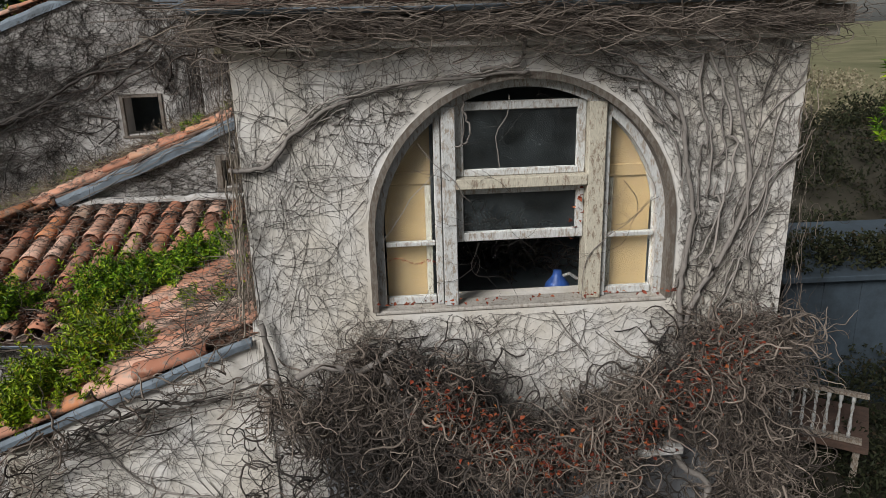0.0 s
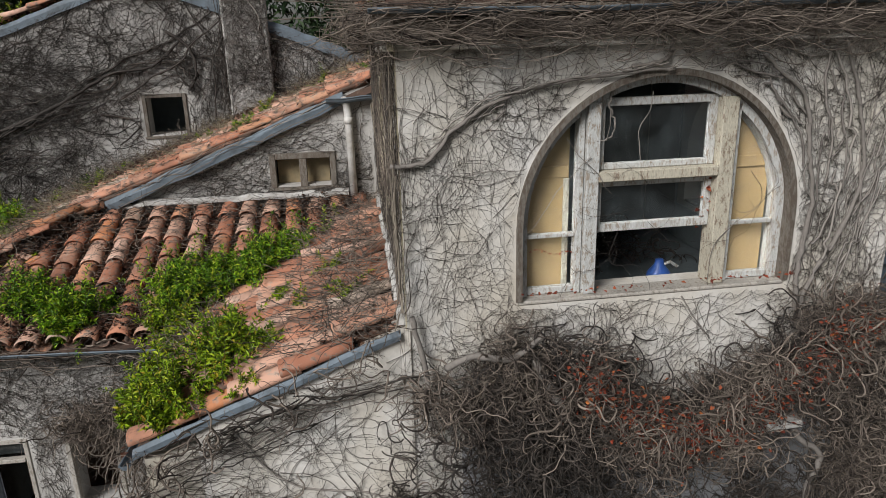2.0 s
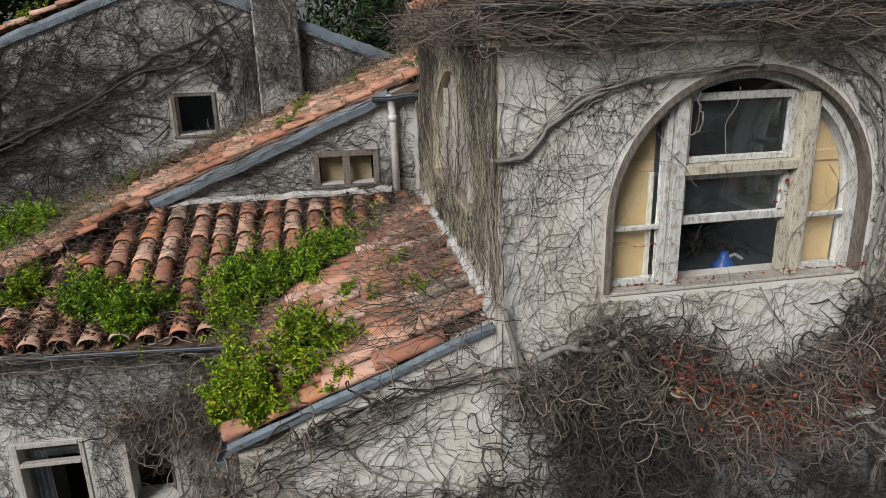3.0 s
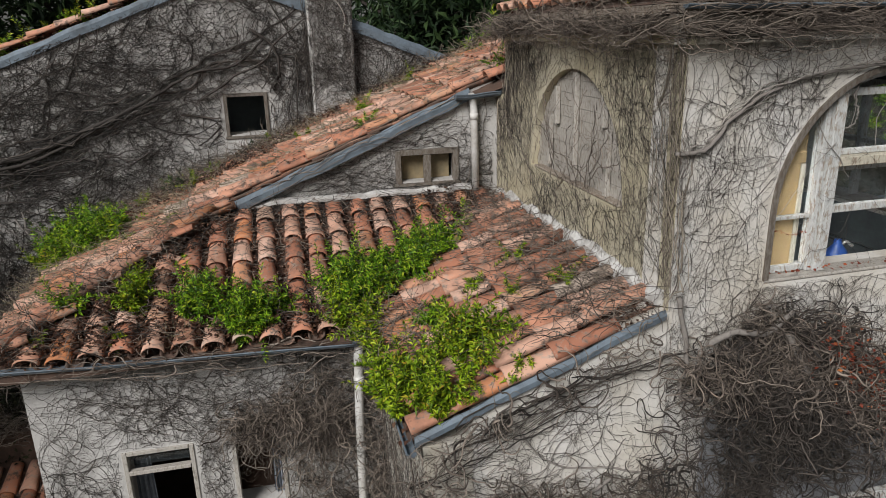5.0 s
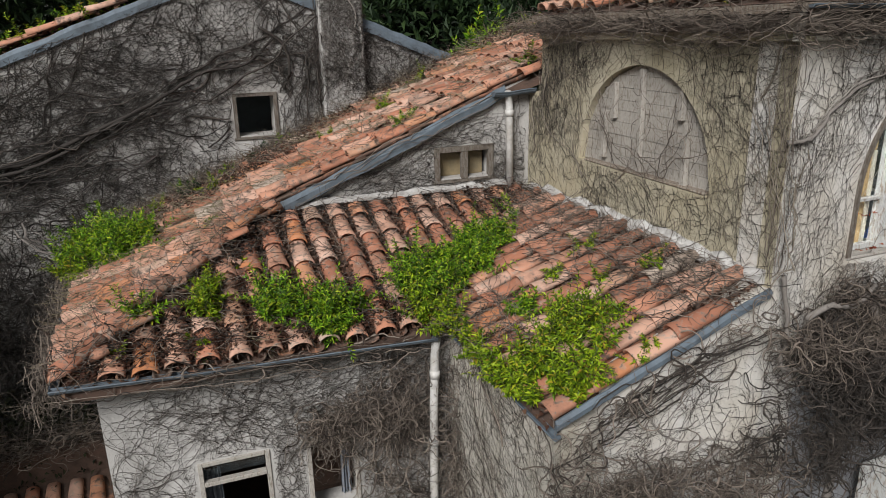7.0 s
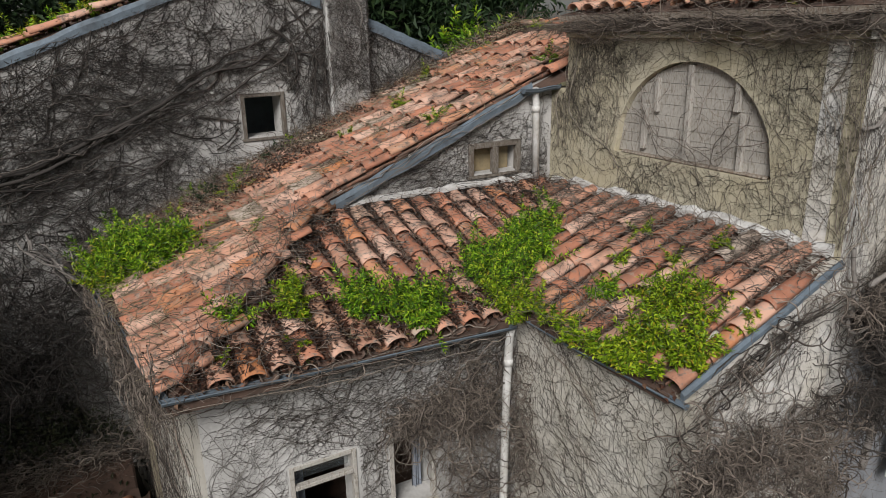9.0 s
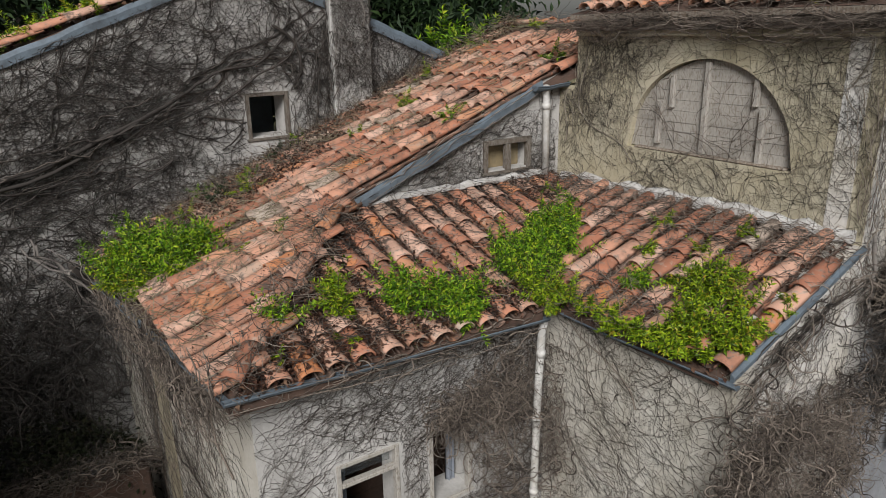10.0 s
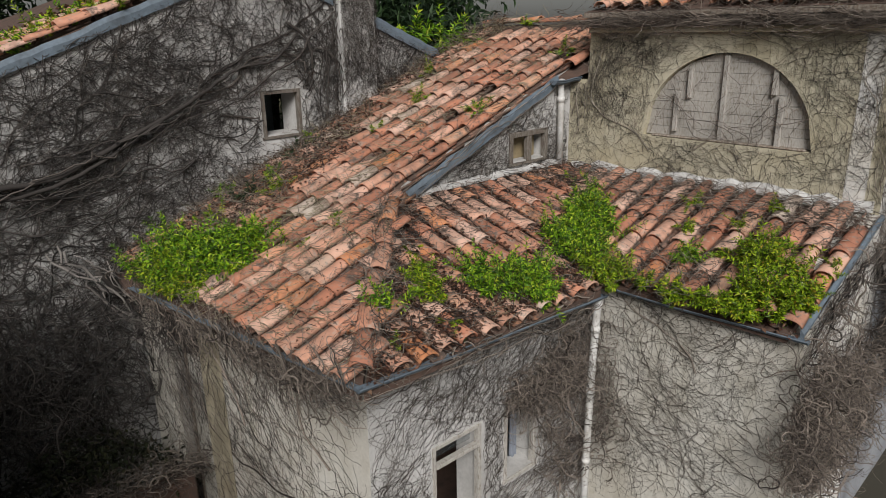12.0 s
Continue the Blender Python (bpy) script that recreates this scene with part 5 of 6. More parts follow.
mass("tangled_creeper", [(-2.25, 3.48, 2.25), (-2.3, 3.5, 1.75), (-2.0, 3.46, 1.5), (-1.4, 3.46, 1.55), (-0.8, 3.45, 1.8)], (0.2, 0.05, 0.24), 2000, "dead creeper heaped against the lower wall", 59)
mass("tangled_creeper", [tuple(M_FAR @ Vector((0.96, -0.09, z))) for z in (3.9, 4.5, 5.0, 5.6)], (0.03, 0.05, 0.2), 160, "dark stems climbing the side of the pier", 60, mat=STEM, confine=(0.5, 0.5, 1))
creeper("creeper", M_TOWER_S @ pose(0, FY - 0.035, 0), lambda u, z: ((u - AU) ** 2 + (z - AZ) ** 2 < 0.78 ** 2) & (z > 3.5), (0.75, 2.25, 3.6, 4.7), 0, 5, 9, "thin bare tendrils hanging across the window", seed=33, lift=0.008, thick_by=0.6)


mass("rubble_pile", [(-0.2, 5.4, 3.25), (0.5, 5.6, 3.35), (1.1, 5.3, 3.25)], (0.2, 0.2, 0.08), 500, "dark heap of rubbish and sticks inside the room", 63, mat=STEM, radius=(0.004, 0.02))


def thick_stem(pts, r0, r1, label, seed, mat=None):
    """A gnarled woody stem through a few bends."""
    rnd = random.Random(seed)
    fine = []
    P = [Vector(p) for p in pts]
    for i in range(len(P) - 1):
        a, b, c, d = P[max(i - 1, 0)], P[i], P[i + 1], P[min(i + 2, len(P) - 1)]
        for k in range(7):
            t = k / 7
            fine.append(0.5 * (2 * b + (c - a) * t + (2 * a - 5 * b + 4 * c - d) * t * t + (3 * b - a - 3 * c + d) * t ** 3) + Vector([rnd.uniform(-0.006, 0.006) for _ in range(3)]))
    fine.append(P[-1])
    n = len(fine)
    rr = [(r0 + (r1 - r0) * i / n) * rnd.uniform(0.88, 1.12) for i in range(n)]
    return tagged(part("woody_vine", pipe_bm(fine, rr, 7), mat or STEM_THICK, smooth=True), label, "woody vine")


S = lambda u, d, z: tuple(M_TOWER_S @ Vector((u, -d, z)))
LAB = "thick grey woody creeper stem on the tower wall"
thick_stem([S(-0.05, 0.03, 4.35), S(0.14, 0.03, 4.37), S(0.28, 0.03, 4.52), S(0.5, 0.03, 4.66), S(0.8, 0.03, 4.74), S(1.15, 0.03, 4.78), S(1.5, 0.03, 4.8)], 0.0135, 0.009, LAB, 1)
thick_stem([S(2.0, 0.04, 4.86), S(2.1, 0.04, 4.78), S(2.3, 0.03, 4.6), S(2.36, 0.03, 4.3), S(2.42, 0.03, 4.0), S(2.38, 0.03, 3.6), S(2.4, 0.04, 3.3)], 0.009, 0.017, LAB, 2)
thick_stem([S(2.5, 0.04, 4.92), S(2.66, 0.03, 4.5), S(2.72, 0.03, 4.1), S(2.6, 0.03, 3.75), S(2.45, 0.03, 3.45), S(2.42, 0.04, 3.2)], 0.009, 0.017, LAB, 3)
thick_stem([S(1.25, 0.04, 4.82), S(1.42, 0.03, 4.84), S(1.47, 0.04, 4.9), S(1.46, 0.05, 4.97)], 0.013, 0.012, LAB, 4)
thick_stem([S(0.02, 0.06, 3.5), S(0.1, 0.08, 3.1), S(0.05, 0.1, 2.9), S(0.15, 0.12, 2.85), S(0.3, 0.16, 2.9), S(0.33, 0.14, 2.95)], 0.017, 0.009, "pale curling woody stem below the roof corner", 5)
thick_stem([S(0.2, 0.12, 3.2), S(0.35, 0.16, 3.28), S(0.55, 0.18, 3.25), S(0.75, 0.16, 3.36)], 0.022, 0.014, "pale woody stem in the tangled growth", 6)
thick_stem([S(0.7, 0.2, 3.25), S(0.78, 0.25, 3.05), S(0.9, 0.27, 2.9), S(1.05, 0.27, 2.8), S(1.15, 0.28, 2.62), S(1.25, 0.28, 2.58), S(1.33, 0.26, 2.64), S(1.3, 0.24, 2.7)], 0.028, 0.02, "pale hooked woody stem in the tangled growth", 7)
thick_stem([S(0.45, 0.2, 2.98), S(0.6, 0.25, 2.92), S(0.65, 0.25, 2.8), S(0.75, 0.22, 2.78)], 0.014, 0.008, "pale woody stem in the tangled growth", 8)
thick_stem([S(2.3, 0.2, 2.9), S(2.35, 0.25, 2.6), S(2.55, 0.25, 2.4), S(2.5, 0.22, 2.1), S(2.62, 0.2, 1.8)], 0.024, 0.014, "pale woody stem hanging at the corner", 9)
thick_stem([S(0.72, 0.0, 3.1), S(0.7, 0.06, 2.6), S(0.8, 0.06, 2.1), S(0.75, 0.05, 1.4)], 0.03, 0.035, "pale woody trunk of the creeper", 10)
LW = "thick dark woody creeper stem across the far gable"
Fp = lambda u, d, z: tuple(M_FAR @ Vector((u, -d, z)))
thick_stem([Fp(-3.2, 0.1, 3.75), Fp(-2.6, 0.1, 3.72), Fp(-2.2, 0.1, 3.8), Fp(-1.6, 0.08, 4.05), Fp(-1.0, 0.08, 4.3), Fp(-0.4, 0.08, 4.62), Fp(0.1, 0.06, 4.7), Fp(0.45, 0.05, 5.0)], 0.03, 0.014, LW, 12, STEM_DARK)
thick_stem([Fp(-3.2, 0.12, 3.6), Fp(-2.5, 0.12, 3.65), Fp(-1.9, 0.1, 3.85), Fp(-1.2, 0.08, 4.2), Fp(-0.7, 0.08, 4.3)], 0.024, 0.012, LW, 13, STEM_DARK)
thick_stem([Fp(0.3, 0.05, 5.1), Fp(0.55, 0.06, 4.9), Fp(0.6, 0.06, 4.6), Fp(0.5, 0.05, 4.4)], 0.02, 0.014, LW, 14, STEM)
thick_stem([Fp(-2.2, 0.2, 2.8), Fp(-1.95, 0.2, 2.4), Fp(-1.6, 0.2, 1.9), Fp(-1.3, 0.2, 1.5)], 0.03, 0.03, LW, 15, STEM)
def stem_bundle(name, pts, n, spread, radius, mat, label, seed):
    """Many stems that run together along one way, crossing one another."""
    g = np.random.default_rng(seed)
    P = np.array(pts, float)
    K = 10 * (len(P) - 1)
    t = np.linspace(0, len(P) - 1.001, K)
    i = t.astype(int)
    f = (t - i)[:, None]
    f = f * f * (3 - 2 * f)
    mid = P[i] * (1 - f) + P[i + 1] * f
    kn = np.cumsum(g.normal(0, 0.45, (n, K, 3)), axis=1)
    kn -= np.linspace(0, 1, K)[None, :, None] * kn[:, -1:]
    Q = mid[None] + (g.normal(0, 1, (n, 1, 3)) + 0.75 * kn) * np.array(spread)
    a, b = g.integers(0, K // 2, n), g.integers(K // 2, K, n)
    k = np.arange(K)[None]
    R = g.uniform(radius[0], radius[1], (n, 1)) * g.uniform(0.8, 1.15, (n, K))
    v, fc = tubes(Q, R, (k >= a[:, None]) & (k <= b[:, None]), 5, np.array([0, -1.0, 0.001]))
    return tagged(link(name, fast_mesh(name, v, fc), mat), label, "dead creeper", kind="stuff")


LB = "bundle of thick bare creeper stems crossing the far gable"
stem_bundle("creeper_stems", [Fp(-3.6, 0.1, 3.6), Fp(-2.6, 0.1, 3.72), Fp(-1.9, 0.1, 3.9), Fp(-1.2, 0.1, 4.2), Fp(-0.5, 0.1, 4.55), Fp(0.1, 0.08, 4.75)], 15, (0.08, 0.03, 0.085), (0.003, 0.009), STEM, LB, 201)
stem_bundle("creeper_stems", [Fp(-3.8, 0.1, 3.45), Fp(-2.8, 0.1, 3.45), Fp(-1.8, 0.08, 3.6), Fp(-0.9, 0.08, 3.75)], 15, (0.08, 0.03, 0.1), (0.003, 0.009), STEM_DARK, LB, 202)
stem_bundle("creeper_stems", [Fp(-0.4, 0.08, 4.6), Fp(0.1, 0.08, 4.78), Fp(0.42, 0.08, 4.72), Fp(0.58, 0.08, 4.5), Fp(0.42, 0.06, 4.3)], 12, (0.055, 0.03, 0.055), (0.004, 0.01), STEM, LB, 203)
stem_bundle("creeper_stems", [Fp(-2.6, 0.15, 3.2), Fp(-2.2, 0.2, 2.7), Fp(-1.8, 0.2, 2.1), Fp(-1.4, 0.2, 1.4)], 14, (0.12, 0.06, 0.1), (0.006, 0.018), STEM_THICK, LB, 204)
LC = "upright pale creeper stems climbing the tower's corner"
stem_bundle("creeper_stems", [S(2.42, 0.05, 3.25), S(2.44, 0.04, 3.7), S(2.52, 0.03, 4.1), S(2.5, 0.03, 4.5), S(2.38, 0.03, 4.9)], 6, (0.035, 0.008, 0.06), (0.003, 0.009), STEM_THICK, LC, 205)
stem_bundle("creeper_stems", [S(2.5, 0.05, 3.25), S(2.66, 0.04, 3.7), S(2.8, 0.03, 4.2), S(2.85, 0.03, 4.85)], 5, (0.035, 0.008, 0.06), (0.003, 0.007), STEM_THICK, LC, 206)
stem_bundle("creeper_stems", [S(1.5, 0.03, 4.84), S(1.8, 0.03, 4.82), S(2.1, 0.03, 4.7), S(2.28, 0.03, 4.45), S(2.36, 0.03, 4.0), S(2.4, 0.04, 3.3)], 5, (0.03, 0.008, 0.03), (0.003, 0.008), STEM_THICK, LC, 207)
stem_bundle("creeper_stems", [(-1.0, 3.56, 3.3), (-0.93, 3.57, 3.6), (-0.94, 3.62, 4.1), (-0.93, 3.72, 4.5), (-0.93, 3.7, 4.95)], 9, (0.006, 0.08, 0.05), (0.0018, 0.0045), TWIG_PALE, LC, 208)
stem_bundle("creeper_stems", [S(-0.05, 0.03, 4.35), S(0.14, 0.03, 4.37), S(0.28, 0.03, 4.52), S(0.5, 0.03, 4.66), S(0.8, 0.03, 4.74), S(1.15, 0.03, 4.78), S(1.5, 0.03, 4.82)], 6, (0.02, 0.006, 0.022), (0.002, 0.0055), STEM_THICK, "thin bare stems twined along a thick one", 212)
LV = "dead stems trailing over the sloping verge"
stem_bundle("creeper_stems", [(-2.4, 3.53, 2.6), (-1.9, 3.53, 2.82), (-1.4, 3.53, 3.0), (-0.85, 3.5, 3.1)], 16, (0.06, 0.015, 0.045), (0.002, 0.006), STEM, LV, 209)
stem_bundle("creeper_stems", [(-5.35, 5.18, 2.77), (-4.4, 5.17, 2.72), (-3.5, 5.17, 2.7), (-2.7, 5.18, 2.66)], 9, (0.08, 0.015, 0.03), (0.0015, 0.005), TWIG, "dead stems running along the gutter", 210)
stem_bundle("creeper_stems", [(-3.8, 6.84, 3.4), (-3.0, 6.86, 3.72), (-2.2, 6.87, 4.05), (-1.3, 6.87, 4.42)], 8, (0.06, 0.012, 0.05), (0.0015, 0.005), TWIG, "thin dead stems trailing over the zinc flashing", 211)
thick_stem([(-1.25, 3.52, 2.35), (-1.5, 3.53, 2.2), (-1.75, 3.53, 2.15), (-2.0, 3.52, 2.05)], 0.012, 0.006, "woody stem on the cream wall", 16)


# ---- litter and plants on the roofs ----
def roof_scatter(n, surface, seed, keep):
    global RNG
    RNG = np.random.default_rng(seed)
    out = []
    while len(out) < n:
        x, y = RNG.uniform(-5.5, 0.3), RNG.uniform(3.45, 9.2)
        if keep(x, y):
            out.append((x, y, surface(x, y)))
    return np.array(out)


def on_w(x, y):
    return keep_w(Vector((x, y, 0))) and x > eave_x(y)


def on_s(x, y):
    return 5.2 < y and keep_s(Vector((x, y, 0)))


def on_r(x, y):
    return x > -2.55 and keep_r(Vector((x, y, 0))) and y > 3.5


def litter(name, spots, label, mat=None, size=(0.02, 0.05)):
    n = len(spots)
    way = RNG.normal(0, 1, (n, 3)) * np.array([1, 1, 0.35])
    ln = RNG.uniform(size[0], size[1], n)
    v, f = leaves(spots, way, ln, ln * 0.7, 0.5)
    return tagged(link(name, fast_mesh(name, v, f, False), mat or LITTER), label, "leaf litter", kind="stuff")


def twigs(name, spots, label, mat, steps=9, step=0.025, radius=(0.0018, 0.004), seed=1, flat=0.35):
    global RNG
    RNG = np.random.default_rng(seed)
    n = len(spots)
    d = RNG.normal(0, 1, (n, 3)) * np.array([1, 1, flat])
    d /= np.linalg.norm(d, axis=1, keepdims=True)
    P = np.zeros((n, steps, 3))
    pos = spots.copy()
    for k in range(steps):
        P[:, k] = pos
        d = d + RNG.normal(0, 0.22, (n, 3)) * np.array([1, 1, flat])
        d /= np.linalg.norm(d, axis=1, keepdims=True)
        pos = pos + d * step
    R = RNG.uniform(radius[0], radius[1], (n, 1)) * np.linspace(1, 0.5, steps)[None]
    v, f = tubes(P, R, np.ones((n, steps), bool), 3)
    return tagged(link(name, fast_mesh(name, v, f), mat), label, "twigs", kind="stuff")


sp = roof_scatter(7200, lambda x, y: south_z(y) - 0.055 + RNG.uniform(0, 0.085), 61, on_s)
litter("leaf_litter", sp, "brown leaf litter caught between the tiles")
sp = roof_scatter(2600, lambda x, y: right_z(x) - 0.06 + RNG.uniform(0, 0.075), 62, lambda x, y: on_r(x, y) and (x > -1.45 or y > 5.3 or RNG.random() < 0.3))
litter("leaf_litter", sp, "brown leaf litter caught between the tiles")
sp = roof_scatter(5200, lambda x, y: south_z(y) - 0.01 + RNG.uniform(0, 0.085), 71, lambda x, y: on_s(x, y) and (hip_y(x) - y < 0.35 or (x < -3.9 and y < 6.05) or y < 5.5 or (x > -1.7 and y > 6.3)))
litter("leaf_litter", sp, "deep brown leaf litter burying the lower tiles")
sp = roof_scatter(6500, lambda x, y: west_z(x) - 0.03 + RNG.uniform(0, 0.1), 63, on_w)
litter("leaf_litter", sp, "brown leaf litter on the large roof slope", None, (0.01, 0.03))
litter("leaf_litter", FAR_LITTER, "brown leaf litter and moss on the far roof", None, (0.04, 0.09))
def in_drift(x, y):
    return on_w(x, y) and y > 9.05 - 0.35 * RNG.random() - max(0.0, min(0.75, 0.5 * (-2.2 - x))) - 0.2 * noise.noise((x * 2.5, y * 2.5, 7))


sp = roof_scatter(9500, lambda x, y: west_z(x) + RNG.uniform(0.0, 0.12), 69, in_drift)
litter("leaf_litter", sp, "deep brown leaves drifted where the roof meets the gable", None, (0.02, 0.05))
sp = roof_scatter(1500, lambda x, y: west_z(x) + RNG.uniform(0.05, 0.16), 169, in_drift)
twigs("dead_twigs", sp, "dry stems heaped where the roof meets the gable", TWIG, seed=169, steps=11, flat=0.5)
for k, (x, y) in enumerate(((-4.3, 8.55), (-3.9, 8.75), (-4.7, 8.6), (-3.5, 8.95), (-3.2, 9.0), (-4.05, 8.35))):
    shrub("moss_tuft", patch(16, [(x, y, 0.13, 0.1)], lambda x, y: west_z(x) + 0.05, 350 + k), (DARKGREEN, GREEN, LIME)[k % 3], "small green plant in the drifted leaves", 350 + k, 0.09, 0.045, category="plant")
RNG = np.random.default_rng(360)
tx, ty = RNG.uniform(-1.0, 0.5, 2600), RNG.uniform(3.5, 6.7, 2600)
ok = (ty - 3.43 > (tx + 1.06) * 0.95)
litter("leaf_litter", np.stack([tx, ty, TZ + (tx + 1.0) * SL + RNG.uniform(0.02, 0.1, 2600)], 1)[ok], "brown litter and moss over the tower tiles", None, (0.02, 0.05))
for k, (x, y) in enumerate(((-0.8, 4.6), (-0.6, 5.3), (-0.75, 6.1), (-0.85, 5.75), (-0.5, 4.9), (-0.9, 4.1))):
    shrub("moss_tuft", patch(14, [(x, y, 0.12, 0.2)], lambda x, y: TZ + (x + 1.0) * SL + 0.06, 370 + k), LIME, "yellow-green moss on the tower tiles", 370 + k, 0.05, 0.035, category="plant")
sp = roof_scatter(1200, lambda x, y: south_z(y) + RNG.uniform(0.03, 0.1), 64, on_s)
twigs("dead_twigs", sp, "dry grey twigs lying on the tiles", TWIG, seed=64)
sp = roof_scatter(900, lambda x, y: south_z(y) + RNG.uniform(0.02, 0.09), 68, lambda x, y: on_s(x, y) and (y > 6.55 + RNG.normal(0, 0.1) or hip_y(x) - y < 0.4 or (y < 5.75 and RNG.random() < 0.6) or (x > -1.6 and y > 6.2)))
twigs("dead_twigs", sp, "dry brown twigs heaped along the top of the slope", STEM_DARK, seed=68, steps=10)
sp = roof_scatter(1500, lambda x, y: right_z(x) + RNG.uniform(0.02, 0.08), 65, lambda x, y: on_r(x, y) and (x > -1.5 + RNG.normal(0, 0.18) or (4.3 < y < 5.2 and x < -2.1)))
twigs("dead_twigs", sp, "dry grey twigs heaped below the tower wall", TWIG, seed=65, steps=13)
sp = roof_scatter(2600, lambda x, y: west_z(x) + RNG.uniform(0.03, 0.1), 66, lambda x, y: on_w(x, y) and ((x < -4.0 and y > 6.6) or y > 8.4 or noise.noise((x * 2.2, y * 2.2, 3)) > 0.12))
twigs("dead_twigs", sp, "dry twigs and dead grass on the tiles", STRAW, seed=66, steps=10)
sp = roof_scatter(1500, lambda x, y: west_z(x) + RNG.uniform(0.0, 0.085), 70, on_w)
twigs("dead_twigs", sp, "thin brown stems caught among the tiles", TWIG, seed=70, steps=11, radius=(0.0014, 0.0034))
sp = roof_scatter(420, lambda x, y: west_z(x) + RNG.uniform(0.03, 0.09), 67, lambda x, y: x < -3.8 and abs(y - hip_y(x)) < 0.16 and on_w(x, y + 0.15))
twigs("dead_twigs", sp, "dry twigs heaped over the hip", TWIG, seed=67, steps=12, flat=0.6)


valley = lambda x, y: max(south_z(y), right_z(x)) + 0.01
shrub("roof_shrub", patch(600, [(-2.3, 5.75, 0.42, 0.22), (-1.85, 6.0, 0.25, 0.16), (-2.6, 5.5, 0.2, 0.2), (-1.55, 6.15, 0.12, 0.08), (-2.62, 5.9, 0.14, 0.2)], valley, 71), GREEN, "lush green ferny plant rooted in the roof valley", 71, 0.17)
shrub("roof_shrub", patch(100, [(-2.62, 5.28, 0.16, 0.14), (-2.52, 5.12, 0.07, 0.1)], valley, 72), LIME, "yellow-green plant spilling over the valley gutter", 72, 0.15)
shrub("roof_shrub", patch(360, [(-2.41, 4.0, 0.1, 0.1), (-2.02, 4.14, 0.12, 0.11), (-2.3, 3.71, 0.09, 0.11), (-2.03, 3.85, 0.09, 0.08)], lambda x, y: right_z(x) + 0.015, 73), LIME, "yellow-green plant spread along the lower tiles", 73, 0.16)
shrub("roof_shrub", patch(46, [(-2.1, 4.72, 0.06, 0.08)], lambda x, y: right_z(x) + 0.015, 82), GREEN, "small green plant between the tiles", 82, 0.12)
shrub("roof_shrub", patch(130, [(-2.53, 4.4, 0.06, 0.75)], lambda x, y: right_z(x) + 0.015, 74), LIME, "low green plants along the roof edge", 74, 0.1)
shrub("roof_shrub", patch(40, [(-2.09, 3.62, 0.12, 0.04), (-1.82, 3.63, 0.15, 0.05)], lambda x, y: right_z(x) + 0.015, 75), LIME, "small plants growing along the verge", 75, 0.07, 0.035)
shrub("roof_shrub", patch(330, [(-3.78, 5.57, 0.12, 0.16), (-3.47, 5.38, 0.16, 0.18), (-3.92, 5.86, 0.07, 0.1)], lambda x, y: south_z(y) + 0.015, 76), GREEN, "lush green ferny plant among the tiles", 76, 0.16)
shrub("roof_shrub", patch(80, [(-4.28, 5.74, 0.08, 0.17)], lambda x, y: south_z(y) + 0.015, 77), LIME, "small yellow-green plant among the tiles", 77, 0.13)
shrub("roof_shrub", patch(24, [(-4.76, 5.65, 0.05, 0.06)], lambda x, y: south_z(y) + 0.015, 78), GREEN, "small green plant among the tiles", 78, 0.12)
shrub("roof_shrub", patch(36, [(-3.18, 5.49, 0.07, 0.06)], lambda x, y: south_z(y) + 0.015, 79), GREEN, "small green plant among the tiles", 79, 0.12)
shrub("roof_shrub", patch(760, [(-5.2, 8.0, 0.22, 0.5), (-4.95, 7.7, 0.22, 0.4), (-5.45, 8.2, 0.15, 0.45)], lambda x, y: west_z(x) + 0.015, 80), GREEN, "broad green plant at the far roof edge", 80, 0.2, 0.06)
shrub("roof_shrub", patch(240, [(-5.42, 7.9, 0.14, 0.5), (-4.65, 7.15, 0.12, 0.12)], lambda x, y: west_z(x) + 0.015, 81), LIME, "yellow-green plant hanging over the roof edge", 81, 0.16, 0.05)
for k, (x, y, n) in enumerate(((-4.2, 7.1, 8), (-4.35, 9.0, 14), (-2.1, 8.3, 12), (-2.25, 7.2, 9), (0.0, 8.4, 12), (-0.85, 7.1, 8), (-1.5, 8.85, 10), (-0.6, 8.9, 8), (-2.8, 8.2, 7))):
    shrub("moss_tuft", patch(n, [(x, y, 0.09, 0.1)], lambda x, y: west_z(x) + 0.04, 90 + k), (LIME, GREEN)[k % 2], "small green tuft growing on the tiles", 90 + k, 0.08, 0.045, category="plant")
for k, (x, y) in enumerate(((-1.55, 4.55), (-1.7, 4.1), (-1.35, 5.1), (-1.75, 4.95), (-1.25, 4.35), (-1.95, 4.45))):
    shrub("moss_tuft", patch(9, [(x, y, 0.05, 0.05)], lambda x, y: right_z(x) + 0.04, 110 + k), LIME, "small green seedling between the tiles", 110 + k, 0.04, 0.04, category="plant")
for k, (x, y) in enumerate(((-4.9, 5.35), (-4.4, 5.35), (-4.0, 6.2), (-1.35, 6.6))):
    shrub("moss_tuft", patch(5, [(x, y, 0.05, 0.05)], lambda x, y: south_z(y) + 0.03, 120 + k), LIME, "small green seedling between the tiles", 120 + k, 0.05, 0.04, category="plant")
sp = patch(60, [(-3.95, 5.32, 0.07, 0.06)], lambda x, y: south_z(y), 85)
twigs("grass_tuft", sp, "pale dry grass tuft hanging over the gutter", STRAW, 8, 0.025, (0.0015, 0.003), 85, 0.8)
